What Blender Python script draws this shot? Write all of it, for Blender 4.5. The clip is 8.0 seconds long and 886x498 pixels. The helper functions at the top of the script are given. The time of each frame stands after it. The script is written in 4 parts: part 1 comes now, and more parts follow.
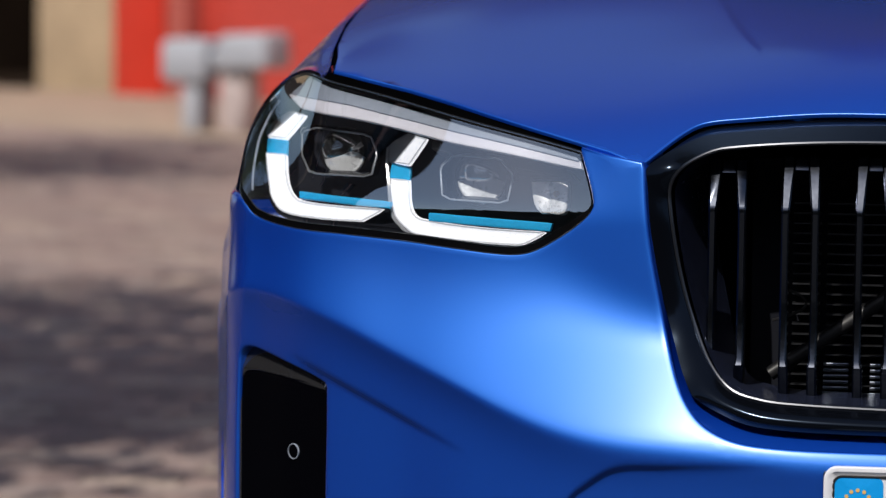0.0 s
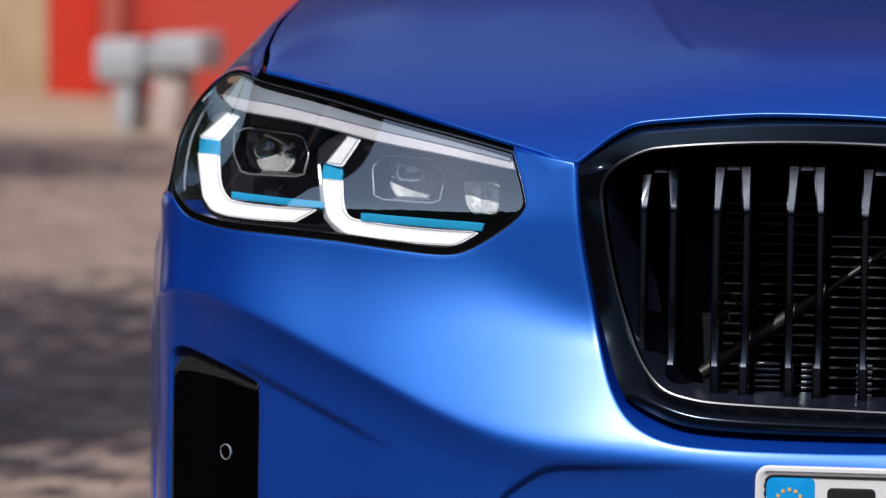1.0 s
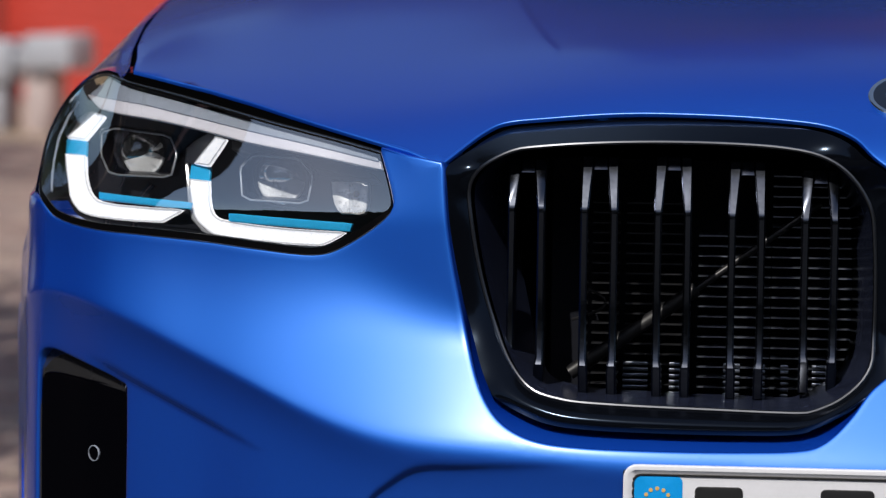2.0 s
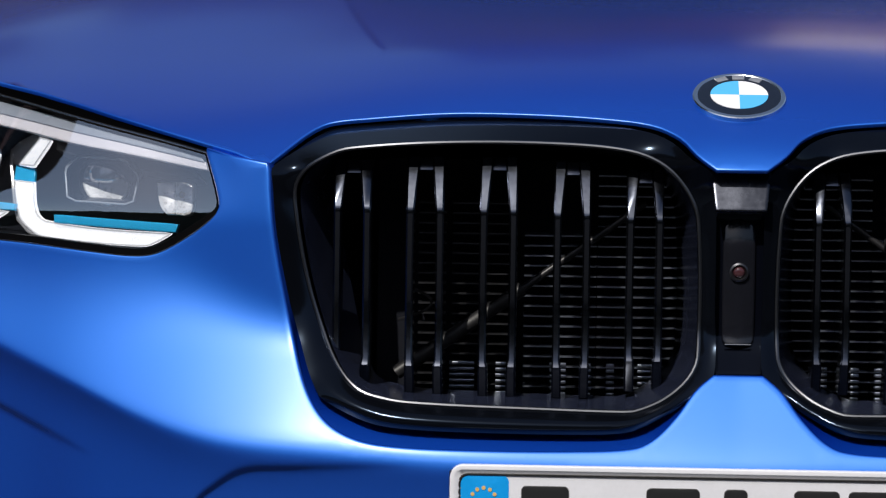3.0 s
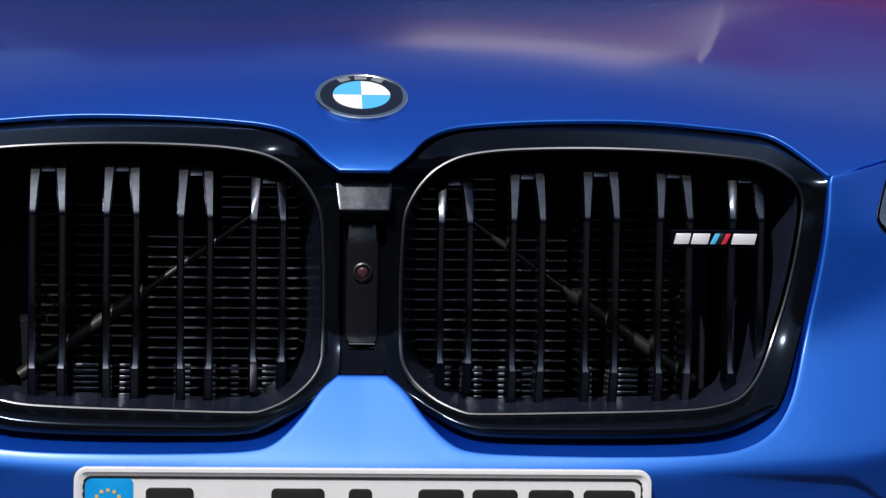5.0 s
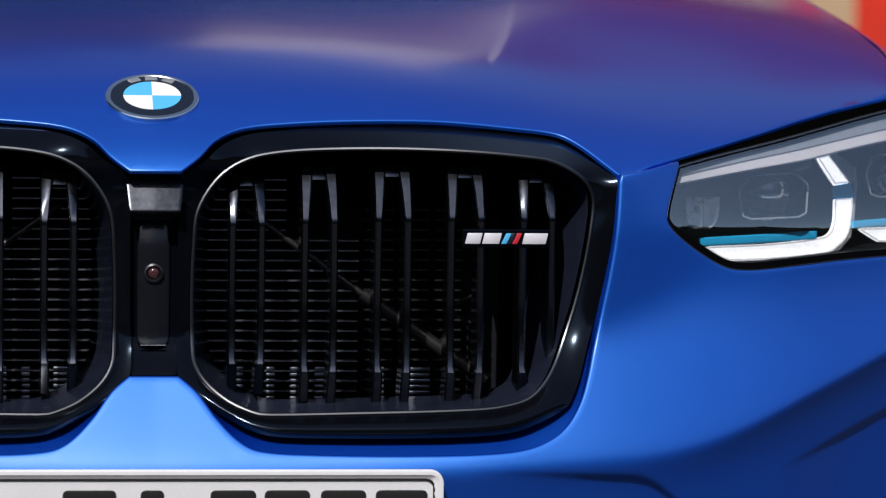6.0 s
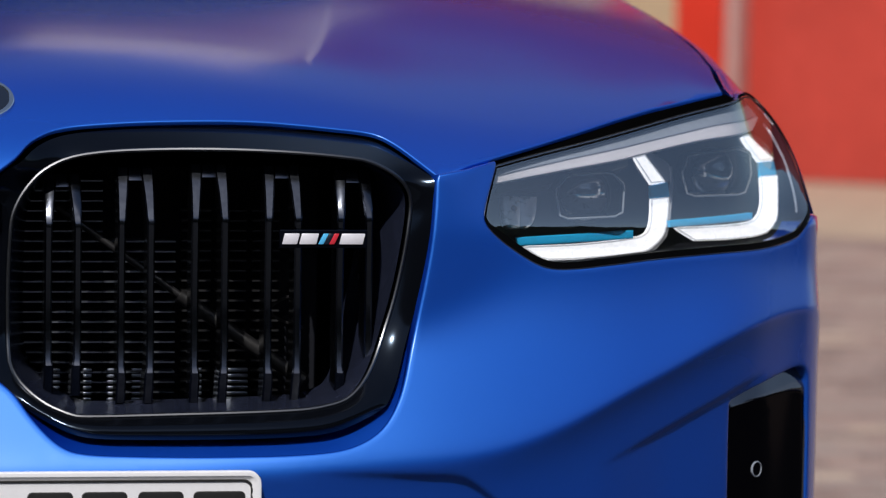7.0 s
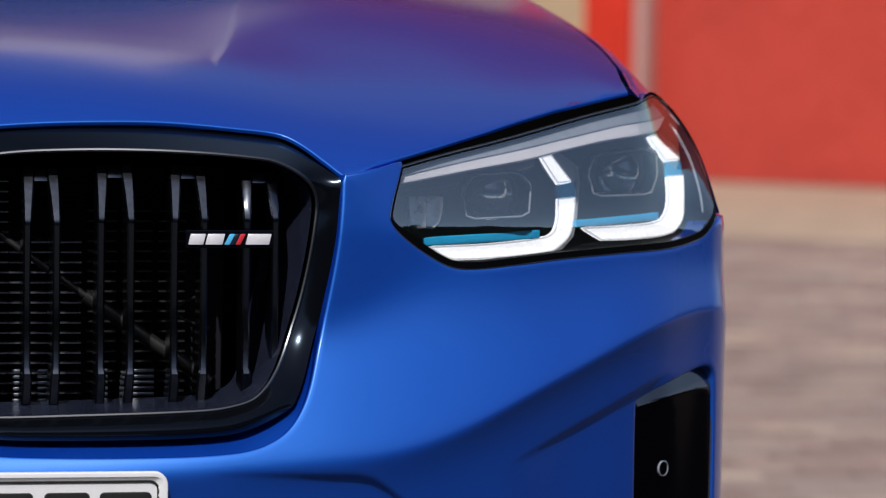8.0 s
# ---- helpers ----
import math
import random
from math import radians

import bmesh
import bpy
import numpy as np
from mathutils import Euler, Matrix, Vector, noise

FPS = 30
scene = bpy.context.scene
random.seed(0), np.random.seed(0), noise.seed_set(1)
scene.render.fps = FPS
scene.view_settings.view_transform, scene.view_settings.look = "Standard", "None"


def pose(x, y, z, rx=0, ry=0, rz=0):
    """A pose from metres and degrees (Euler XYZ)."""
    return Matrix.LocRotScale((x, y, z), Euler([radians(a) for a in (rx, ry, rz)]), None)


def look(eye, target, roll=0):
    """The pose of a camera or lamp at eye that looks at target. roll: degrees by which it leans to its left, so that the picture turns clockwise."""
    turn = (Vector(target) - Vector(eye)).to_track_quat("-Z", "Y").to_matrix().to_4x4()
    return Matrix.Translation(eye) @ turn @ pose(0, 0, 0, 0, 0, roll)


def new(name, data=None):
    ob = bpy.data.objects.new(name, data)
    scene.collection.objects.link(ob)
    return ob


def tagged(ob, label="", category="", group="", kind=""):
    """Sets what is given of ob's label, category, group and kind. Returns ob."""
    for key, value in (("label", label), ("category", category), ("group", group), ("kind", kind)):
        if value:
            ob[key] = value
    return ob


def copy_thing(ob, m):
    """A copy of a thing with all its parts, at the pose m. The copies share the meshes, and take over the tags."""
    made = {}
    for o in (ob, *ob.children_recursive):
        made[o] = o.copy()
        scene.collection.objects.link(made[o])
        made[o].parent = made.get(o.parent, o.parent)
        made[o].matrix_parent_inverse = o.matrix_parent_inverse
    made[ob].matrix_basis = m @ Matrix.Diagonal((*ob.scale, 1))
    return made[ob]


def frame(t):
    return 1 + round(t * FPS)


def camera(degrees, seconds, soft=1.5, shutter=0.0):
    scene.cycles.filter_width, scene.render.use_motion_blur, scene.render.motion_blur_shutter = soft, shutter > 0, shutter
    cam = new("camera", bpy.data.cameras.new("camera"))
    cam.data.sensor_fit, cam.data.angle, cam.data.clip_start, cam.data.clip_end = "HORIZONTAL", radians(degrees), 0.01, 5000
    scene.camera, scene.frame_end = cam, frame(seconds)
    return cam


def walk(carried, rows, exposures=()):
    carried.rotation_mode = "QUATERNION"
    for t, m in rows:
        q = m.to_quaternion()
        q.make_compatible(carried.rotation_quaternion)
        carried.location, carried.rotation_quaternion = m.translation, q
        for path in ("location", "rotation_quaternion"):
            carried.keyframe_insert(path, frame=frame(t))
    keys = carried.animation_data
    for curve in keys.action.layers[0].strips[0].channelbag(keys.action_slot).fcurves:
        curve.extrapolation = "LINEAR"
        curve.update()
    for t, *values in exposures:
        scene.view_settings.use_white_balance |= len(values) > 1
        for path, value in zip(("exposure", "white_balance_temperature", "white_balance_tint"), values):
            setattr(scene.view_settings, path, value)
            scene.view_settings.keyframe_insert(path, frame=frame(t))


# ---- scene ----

# ================= camera: a long lens on a tripod that pans slowly =================
cam = camera(12.966, 8.0, soft=1.2)
cam.data.dof.use_dof = True
cam.data.dof.focus_distance = 3.66
cam.data.dof.aperture_fstop = 7.0
PIVOT, ARM, ROLL = (-0.1563, -3.4984, 1.1244), 0.137, 0.83
PANS = [(0.0, -7.110), (0.5, -6.813), (1.0, -6.144), (1.2, -5.799), (2.3, -3.582), (2.5, -3.076), (3.0, -1.799), (3.5, -0.629), (4.0, 0.692), (4.5, 2.011),
        (4.7, 2.614), (5.8, 5.946), (6.0, 6.501), (6.5, 7.804), (7.0, 9.096), (7.5, 10.017), (8.0, 10.425)]


def station(pan):
    a = radians(pan)
    return pose(PIVOT[0] + ARM * math.sin(a), PIVOT[1] + ARM * (math.cos(a) - 1), PIVOT[2], 90 - 4.4219 + 0.01623 * pan, 0, -pan) @ pose(0, 0, 0, 0, 0, ROLL)


walk(cam, [(t, station(pan)) for t, pan in PANS])

# ================= daylight =================
SUN_AZ, SUN_EL = radians(-20), radians(48)   # azimuth from the camera's side of the car, minus is towards the car's right flank
world = bpy.data.worlds.new("sky")
scene.world = world
world.use_nodes = True
wn = world.node_tree.nodes
sky = wn.new("ShaderNodeTexSky")
sky.sky_type, sky.sun_disc = "NISHITA", False
sky.sun_elevation, sky.sun_rotation = SUN_EL, math.pi - SUN_AZ
sky.air_density, sky.dust_density = 1.0, 1.0
wn["Background"].inputs[1].default_value = 0.109
# thin, uneven high cloud
where, cloud, cover, veil = wn.new("ShaderNodeTexCoord"), wn.new("ShaderNodeTexNoise"), wn.new("ShaderNodeMapRange"), wn.new("ShaderNodeMix")
cloud.inputs["Scale"].default_value, cloud.inputs["Detail"].default_value, cloud.inputs["Roughness"].default_value = 2.2, 6.0, 0.55
cover.inputs["From Min"].default_value, cover.inputs["From Max"].default_value = 0.3, 0.75
cover.inputs["To Min"].default_value, cover.inputs["To Max"].default_value = 0.0, 0.07
veil.data_type = "RGBA"
veil.inputs[7].default_value = (8.0, 8.4, 9.0, 1)
for a, b in ((where.outputs["Generated"], cloud.inputs["Vector"]), (cloud.outputs["Fac"], cover.inputs["Value"]), (cover.outputs[0], veil.inputs[0]), (sky.outputs[0], veil.inputs[6]), (veil.outputs[2], wn["Background"].inputs[0])):
    world.node_tree.links.new(a, b)
sun = new("sun", bpy.data.lights.new("sun", "SUN"))
sun.data.energy, sun.data.angle, sun.data.color = 4.0, radians(0.53), (1.0, 0.95, 0.87)
to_sun = Vector((math.sin(SUN_AZ) * math.cos(SUN_EL), -math.cos(SUN_AZ) * math.cos(SUN_EL), math.sin(SUN_EL)))
sun.matrix_world = look(to_sun * 30, (0, 0, 0))
scene.view_settings.exposure = 0.0

# ================= materials =================


def material(name, colour, rough=0.5, metal=0.0, **more):
    m = bpy.data.materials.new(name)
    m.use_nodes = True
    b = m.node_tree.nodes["Principled BSDF"]
    b.inputs["Base Color"].default_value = (*colour, 1)
    b.inputs["Roughness"].default_value = rough
    b.inputs["Metallic"].default_value = metal
    for key, value in more.items():
        b.inputs[key.replace("_", " ")].default_value = value
    return m


def nodes_of(m):
    t = m.node_tree
    return t.nodes, t.links, t.nodes["Principled BSDF"]


def grain(m, scale, amount, rough_amount=0.0, bump=0.0, distance=0.002, second=6.0):
    """Colour, gloss and relief that vary at two scales."""
    n, l, b = nodes_of(m)
    co = n.new("ShaderNodeTexCoord")
    fine, wide, mix = n.new("ShaderNodeTexNoise"), n.new("ShaderNodeTexNoise"), n.new("ShaderNodeMath")
    fine.inputs["Scale"].default_value, wide.inputs["Scale"].default_value = scale, scale / second
    fine.inputs["Detail"].default_value = wide.inputs["Detail"].default_value = 5
    for x in (fine, wide):
        l.new(co.outputs["Object"], x.inputs["Vector"])
    mix.operation = "ADD"
    l.new(fine.outputs["Fac"], mix.inputs[0])
    l.new(wide.outputs["Fac"], mix.inputs[1])
    base = b.inputs["Base Color"].default_value[:3]
    ramp = n.new("ShaderNodeMapRange")
    ramp.inputs["From Min"].default_value, ramp.inputs["From Max"].default_value = 0.6, 1.4
    ramp.inputs["To Min"].default_value, ramp.inputs["To Max"].default_value = 1 - amount, 1 + amount
    l.new(mix.outputs[0], ramp.inputs["Value"])
    tint = n.new("ShaderNodeVectorMath")
    tint.operation = "SCALE"
    tint.inputs[0].default_value = base
    l.new(ramp.outputs[0], tint.inputs["Scale"])
    l.new(tint.outputs[0], b.inputs["Base Color"])
    if rough_amount:
        r = n.new("ShaderNodeMapRange")
        rough = b.inputs["Roughness"].default_value
        r.inputs["From Min"].default_value, r.inputs["From Max"].default_value = 0.6, 1.4
        r.inputs["To Min"].default_value, r.inputs["To Max"].default_value = rough - rough_amount, rough + rough_amount
        l.new(mix.outputs[0], r.inputs["Value"])
        l.new(r.outputs[0], b.inputs["Roughness"])
    if bump:
        u = n.new("ShaderNodeBump")
        u.inputs["Strength"].default_value, u.inputs["Distance"].default_value = bump, distance
        l.new(fine.outputs["Fac"], u.inputs["Height"])
        l.new(u.outputs[0], b.inputs["Normal"])
    return m


def clear_glass(name, tint=(0.96, 0.98, 1.0), rough=0.015, ior=4.2):
    m = bpy.data.materials.new(name)
    m.use_nodes = True
    n, l = m.node_tree.nodes, m.node_tree.links
    n.clear()
    out, mix, fr = n.new("ShaderNodeOutputMaterial"), n.new("ShaderNodeMixShader"), n.new("ShaderNodeFresnel")
    tr, gl = n.new("ShaderNodeBsdfTransparent"), n.new("ShaderNodeBsdfGlossy")
    tr.inputs[0].default_value = (*tint, 1)
    gl.inputs["Roughness"].default_value = rough
    fr.inputs["IOR"].default_value = ior
    l.new(fr.outputs[0], mix.inputs[0])
    l.new(tr.outputs[0], mix.inputs[1])
    l.new(gl.outputs[0], mix.inputs[2])
    l.new(mix.outputs[0], out.inputs[0])
    return m


def flake_paint(name, deep, flake, rough, share):
    """Satin metallic paint: a deep pigment with metal flakes of a lighter tint."""
    m = grain(material(name, deep, 0.24, 0.0), 900, 0.05, 0.02)
    n, l, b = nodes_of(m)
    metal, mix = n.new("ShaderNodeBsdfPrincipled"), n.new("ShaderNodeMixShader")
    metal.inputs["Base Color"].default_value = (*flake, 1)
    metal.inputs["Metallic"].default_value, metal.inputs["Roughness"].default_value = 1.0, rough
    metal.inputs["Specular Tint"].default_value = (0.15, 0.45, 1.0, 1)
    co, dust, r = n.new("ShaderNodeTexCoord"), n.new("ShaderNodeTexNoise"), n.new("ShaderNodeMapRange")
    dust.inputs["Scale"].default_value, dust.inputs["Detail"].default_value = 7.0, 8.0
    r.inputs["To Min"].default_value, r.inputs["To Max"].default_value = -0.02, 0.03
    l.new(co.outputs["Object"], dust.inputs["Vector"])
    l.new(dust.outputs["Fac"], r.inputs["Value"])
    # satin lacquer looks smoother at a glancing angle
    tilt = n.new("ShaderNodeLayerWeight")
    tilt.inputs["Blend"].default_value = 0.5
    for layer, socket, square, glance in ((metal, "Roughness", rough, 0.32), (metal, "Coat Roughness", 0.35, 0.14), (b, "Coat Roughness", 0.35, 0.14)):
        gloss, both = n.new("ShaderNodeMapRange"), n.new("ShaderNodeMath")
        gloss.inputs["From Min"].default_value, gloss.inputs["From Max"].default_value = 0.3, 0.75
        gloss.inputs["To Min"].default_value, gloss.inputs["To Max"].default_value = square, glance
        both.operation = "ADD"
        l.new(tilt.outputs["Facing"], gloss.inputs["Value"])
        l.new(gloss.outputs[0], both.inputs[0])
        l.new(r.outputs[0], both.inputs[1])
        l.new(both.outputs[0], layer.inputs[socket])
    for layer in (b, metal):
        layer.inputs["Coat Weight"].default_value, layer.inputs["Coat IOR"].default_value = 1.0, 1.50
    b.inputs["Specular IOR Level"].default_value = 0.1
    mix.inputs[0].default_value = share
    l.new(b.outputs[0], mix.inputs[1])
    l.new(metal.outputs[0], mix.inputs[2])
    l.new(mix.outputs[0], n["Material Output"].inputs["Surface"])
    return m


PAINT = flake_paint("satin_blue_paint", (0.0001, 0.014, 0.30), (0.016, 0.240, 0.78), 0.56, 0.50)
GLOSS = material("gloss_black", (0.002, 0.0025, 0.005), 0.08, 0.0, Specular_IOR_Level=0.14, Specular_Tint=(0.6, 0.75, 1.0, 1))
FRAMEBLACK = material("lacquered_black", (0.002, 0.0025, 0.004), 0.15, 0.0, Specular_IOR_Level=0.27, Specular_Tint=(0.52, 0.70, 1.0, 1))
SATIN = grain(material("satin_black", (0.012, 0.012, 0.014), 0.38), 220, 0.2, 0.06)
DEEP = grain(material("matt_black_plastic", (0.007, 0.008, 0.013), 0.8, 0.0, Specular_IOR_Level=0.15), 150, 0.2, 0.05)
RUBBER = grain(material("rubber", (0.006, 0.006, 0.007), 0.8, 0.0, Specular_IOR_Level=0.15), 120, 0.25, 0.05)
BEAD = material("dark_chrome", (0.10, 0.104, 0.115), 0.34, 1.0)
CAPGREY = grain(material("sky_sheen_grey", (0.038, 0.041, 0.052), 0.26, 0.9), 200, 0.12, 0.05)
PRINT = material("black_print", (0.002, 0.002, 0.0025), 0.5, 0.0, Specular_IOR_Level=0.04)
GAPBLACK = material("gap_rubber", (0.0012, 0.0012, 0.0014), 0.9, 0.0, Specular_IOR_Level=0.0)
PODBLACK = grain(material("smoked_pod_plastic", (0.007, 0.0075, 0.011), 0.16, 0.0, Specular_IOR_Level=0.5), 200, 0.15, 0.04)
VENTBLACK = material("piano_black", (0.001, 0.001, 0.002), 0.1, 0.0, Specular_IOR_Level=0.04)
# grey metal that lifts the reflections on the black vent's facet and bevel
VENTGLOSS = material("reflection_grey", (0.15, 0.15, 0.165), 0.06, 0.9)
CHROME = material("chrome", (0.75, 0.76, 0.78), 0.2, 1.0)
SILVER = grain(material("pale_satin_silver", (0.76, 0.75, 0.83), 0.35, 0.2), 300, 0.06, 0.04)
FIN = grain(material("dark_polished_slat", (0.075, 0.083, 0.105), 0.2, 1.0), 200, 0.1, 0.03)
BEZEL = grain(material("grey_satin_bezel", (0.33, 0.37, 0.45), 0.38, 0.15), 150, 0.1, 0.05)
BADGE = grain(material("brushed_badge_metal", (0.36, 0.37, 0.40), 0.35, 0.5), 300, 0.12, 0.05)
ALU = grain(material("radiator_metal", (0.34, 0.38, 0.47), 0.35, 1.0), 160, 0.3, 0.1)
BRACKET = grain(material("dusty_grey_metal", (0.065, 0.067, 0.075), 0.4, 0.9), 120, 0.25, 0.1)
COATED = material("coated_lens_glass", (0.05, 0.018, 0.022), 0.12, 0.0, Specular_IOR_Level=0.8)
INNERWALL = grain(material("inner_wall_plastic", (0.012, 0.015, 0.030), 0.22), 90, 0.3, 0.08)
SLEEVE = grain(material("dusty_sleeve", (0.009, 0.009, 0.0105), 0.45), 120, 0.3, 0.1)
LENS = clear_glass("headlamp_cover")
FACET = grain(material("frosted_reflector", (0.86, 0.86, 0.88), 0.3, 0.3), 240, 0.15, 0.08)
DOME = clear_glass("projector_dome", (0.92, 0.94, 0.97), 0.03, 2.9)
BOWL = grain(material("grey_reflector_bowl", (0.82, 0.83, 0.85), 0.35, 0.5), 200, 0.2, 0.1)
CYAN = grain(material("cyan_plastic", (0.03, 0.52, 1.0), 0.3), 300, 0.08, 0.03)
DRL = material("daytime_light", (0.35, 0.35, 0.36), 0.3, 0.0, Emission_Color=(0.98, 0.97, 1.0, 1), Emission_Strength=1.2)
n_, l_, b_ = nodes_of(DRL)
prism, co_, level = n_.new("ShaderNodeTexVoronoi"), n_.new("ShaderNodeTexCoord"), n_.new("ShaderNodeMapRange")
prism.inputs["Scale"].default_value = 420
level.inputs["From Max"].default_value = 0.7
level.inputs["To Min"].default_value, level.inputs["To Max"].default_value = 1.9, 1.3
l_.new(co_.outputs["Object"], prism.inputs["Vector"])
l_.new(prism.outputs["Distance"], level.inputs["Value"])
l_.new(level.outputs[0], b_.inputs["Emission Strength"])
GUIDERIM = material("glowing_guide_rim", (0.5, 0.5, 0.52), 0.3, 0.0, Emission_Color=(0.98, 0.97, 1.0, 1), Emission_Strength=0.55)
CLEARPLASTIC = material("light_guide_plastic", (0.55, 0.56, 0.60), 0.18, 0.0, Transmission_Weight=0.45)
AMBER = material("amber_bulb", (0.60, 0.45, 0.28), 0.3)
WHITEPLATE = grain(material("white_plate_film", (0.72, 0.72, 0.76), 0.4), 260, 0.04, 0.05)
BLUEPLATE = grain(material("blue_plate_film", (0.0, 0.30, 0.75), 0.4), 260, 0.05, 0.05)
INK = material("plate_ink", (0.012, 0.012, 0.013), 0.45)
GOLD = material("gold_ink", (0.70, 0.42, 0.12), 0.45)
EMB_BLUE = material("light_blue_enamel", (0.09, 0.45, 0.80), 0.15)
EMB_WHITE = material("white_enamel", (0.80, 0.80, 0.82), 0.15)
NAVY = material("deep_navy_enamel", (0.006, 0.010, 0.022), 0.35)
RED = material("red_enamel", (0.55, 0.03, 0.05), 0.25)
WINDOW = material("dark_tinted_glass", (0.01, 0.012, 0.014), 0.04)
TYRE = grain(material("tyre_rubber", (0.014, 0.014, 0.015), 0.8), 90, 0.3, 0.05, 0.3)
RIM = material("grey_alloy", (0.25, 0.25, 0.27), 0.3, 0.9)
SHUTTER = grain(material("red_painted_steel", (0.49, 0.052, 0.036), 0.45), 9, 0.12, 0.06, 0.05)
REDPOST = grain(material("bright_red_paint", (0.56, 0.028, 0.012), 0.42), 8, 0.1, 0.05, 0.05)
RAILRED = grain(material("faded_red_paint", (0.42, 0.10, 0.08), 0.5), 8, 0.12, 0.05)
PLASTER = grain(material("beige_plaster", (0.42, 0.31, 0.20), 0.85), 14, 0.22, 0.05, 0.4, 0.006)
CREAM = grain(material("cream_plaster", (0.60, 0.48, 0.38), 0.85), 14, 0.15, 0.05, 0.4, 0.006)
TAUPE = grain(material("taupe_plaster", (0.040, 0.031, 0.031), 0.85), 10, 0.2, 0.05, 0.3, 0.006)
BRICKRED = grain(material("dark_red_plaster", (0.13, 0.010, 0.024), 0.8), 10, 0.2, 0.05, 0.3, 0.006)
PALE = grain(material("pale_grey_paint", (0.45, 0.27, 0.25), 0.6), 12, 0.12, 0.05, 0.1)
# near-black that puts the shade of the open doorway into colour
DARK = grain(material("doorway_black", (0.022, 0.014, 0.010), 0.9, 0.0, Specular_IOR_Level=0.05), 20, 0.3, 0.05)
SANDY = grain(material("sandy_concrete", (0.36, 0.27, 0.20), 0.85), 5, 0.2, 0.05, 0.3, 0.004, 9)
JOINT = grain(material("sand_joint", (0.22, 0.17, 0.145), 0.95), 4, 0.35, 0.03, 0.4, 0.004, 12)
PALESTONE = grain(material("pinkish_stone", (0.44, 0.36, 0.35), 0.7), 12, 0.15, 0.05, 0.2)
BENCHGREY = grain(material("pale_grey_stone", (0.38, 0.39, 0.43), 0.7), 12, 0.15, 0.05, 0.2)

# ================= mesh helpers =================
from mathutils.geometry import delaunay_2d_cdt


def spline(xs, ys):
    """Natural cubic spline through a few design points."""
    xs, ys = np.array(xs, float), np.array(ys, float)
    n, h = len(xs), np.diff(xs)
    a, b = np.eye(n), np.zeros(n)
    for i in range(1, n - 1):
        a[i, i - 1:i + 2] = h[i - 1], 2 * (h[i - 1] + h[i]), h[i]
        b[i] = 6 * ((ys[i + 1] - ys[i]) / h[i] - (ys[i] - ys[i - 1]) / h[i - 1])
    m = np.linalg.solve(a, b)
    xs, ys, h, m = xs.tolist(), ys.tolist(), h.tolist(), m.tolist()

    def at(x):
        x = min(max(x, xs[0]), xs[-1])
        i = 0
        while i < n - 2 and x > xs[i + 1]:
            i += 1
        d, e = x - xs[i], xs[i + 1] - x
        return (m[i] * e ** 3 + m[i + 1] * d ** 3) / (6 * h[i]) + (ys[i] / h[i] - m[i] * h[i] / 6) * e + (ys[i + 1] / h[i] - m[i + 1] * h[i] / 6) * d
    return at


def ramp(x, a, b):
    """Smooth step from 0 at a to 1 at b."""
    t = min(max((x - a) / (b - a), 0.0), 1.0)
    return t * t * (3 - 2 * t)


def between(x, xs, ys):
    return float(np.interp(x, xs, ys))


def curve(points, step=0.006, closed=True):
    """A smooth line through design points; a third value of 1 keeps that point a corner."""
    n = len(points)
    p = [Vector(q[:2]) for q in points]
    sharp = [len(q) > 2 for q in points]
    out = []
    for i in range(n if closed else n - 1):
        a, b = p[i], p[(i + 1) % n]
        before = p[i - 1] if (closed or i > 0) and not sharp[i] else a - (b - a)
        after = p[(i + 2) % n] if (closed or i + 2 < n) and not sharp[(i + 1) % n] else b + (b - a)
        length = (b - a).length
        ta = (b - before) * (length / max((a - before).length + length, 1e-6))
        tb = (after - a) * (length / max((after - b).length + length, 1e-6))
        k = max(1, int(round(length / step)))
        for j in range(k):
            t = j / k
            out.append((2 * t ** 3 - 3 * t ** 2 + 1) * a + (t ** 3 - 2 * t ** 2 + t) * ta + (3 * t ** 2 - 2 * t ** 3) * b + (t ** 3 - t ** 2) * tb)
    if not closed:
        out.append(p[-1])
    return out


def area(poly):
    return 0.5 * sum(a.x * b.y - b.x * a.y for a, b in zip(poly, poly[1:] + poly[:1]))


def many_inside(points, poly):
    """Which of many points lie inside an outline."""
    p, x, y = np.array(points), np.array([v.x for v in poly]), np.array([v.y for v in poly])
    hit = np.zeros(len(p), bool)
    for i in range(len(x)):
        j = i - 1
        cross = (y[i] > p[:, 1]) != (y[j] > p[:, 1])
        if cross.any():
            hit ^= cross & (p[:, 0] < (x[j] - x[i]) * (p[:, 1] - y[i]) / (y[j] - y[i] + 1e-30) + x[i])
    return hit


def far_from(points, poly, d):
    p, v = np.array(points), np.array([tuple(q) for q in poly])
    keep = np.ones(len(p), bool)
    for i in range(0, len(p), 2000):
        part_ = p[i:i + 2000]
        keep[i:i + 2000] = (((part_[:, None, :] - v[None]) ** 2).sum(-1).min(1) > d * d)
    return keep


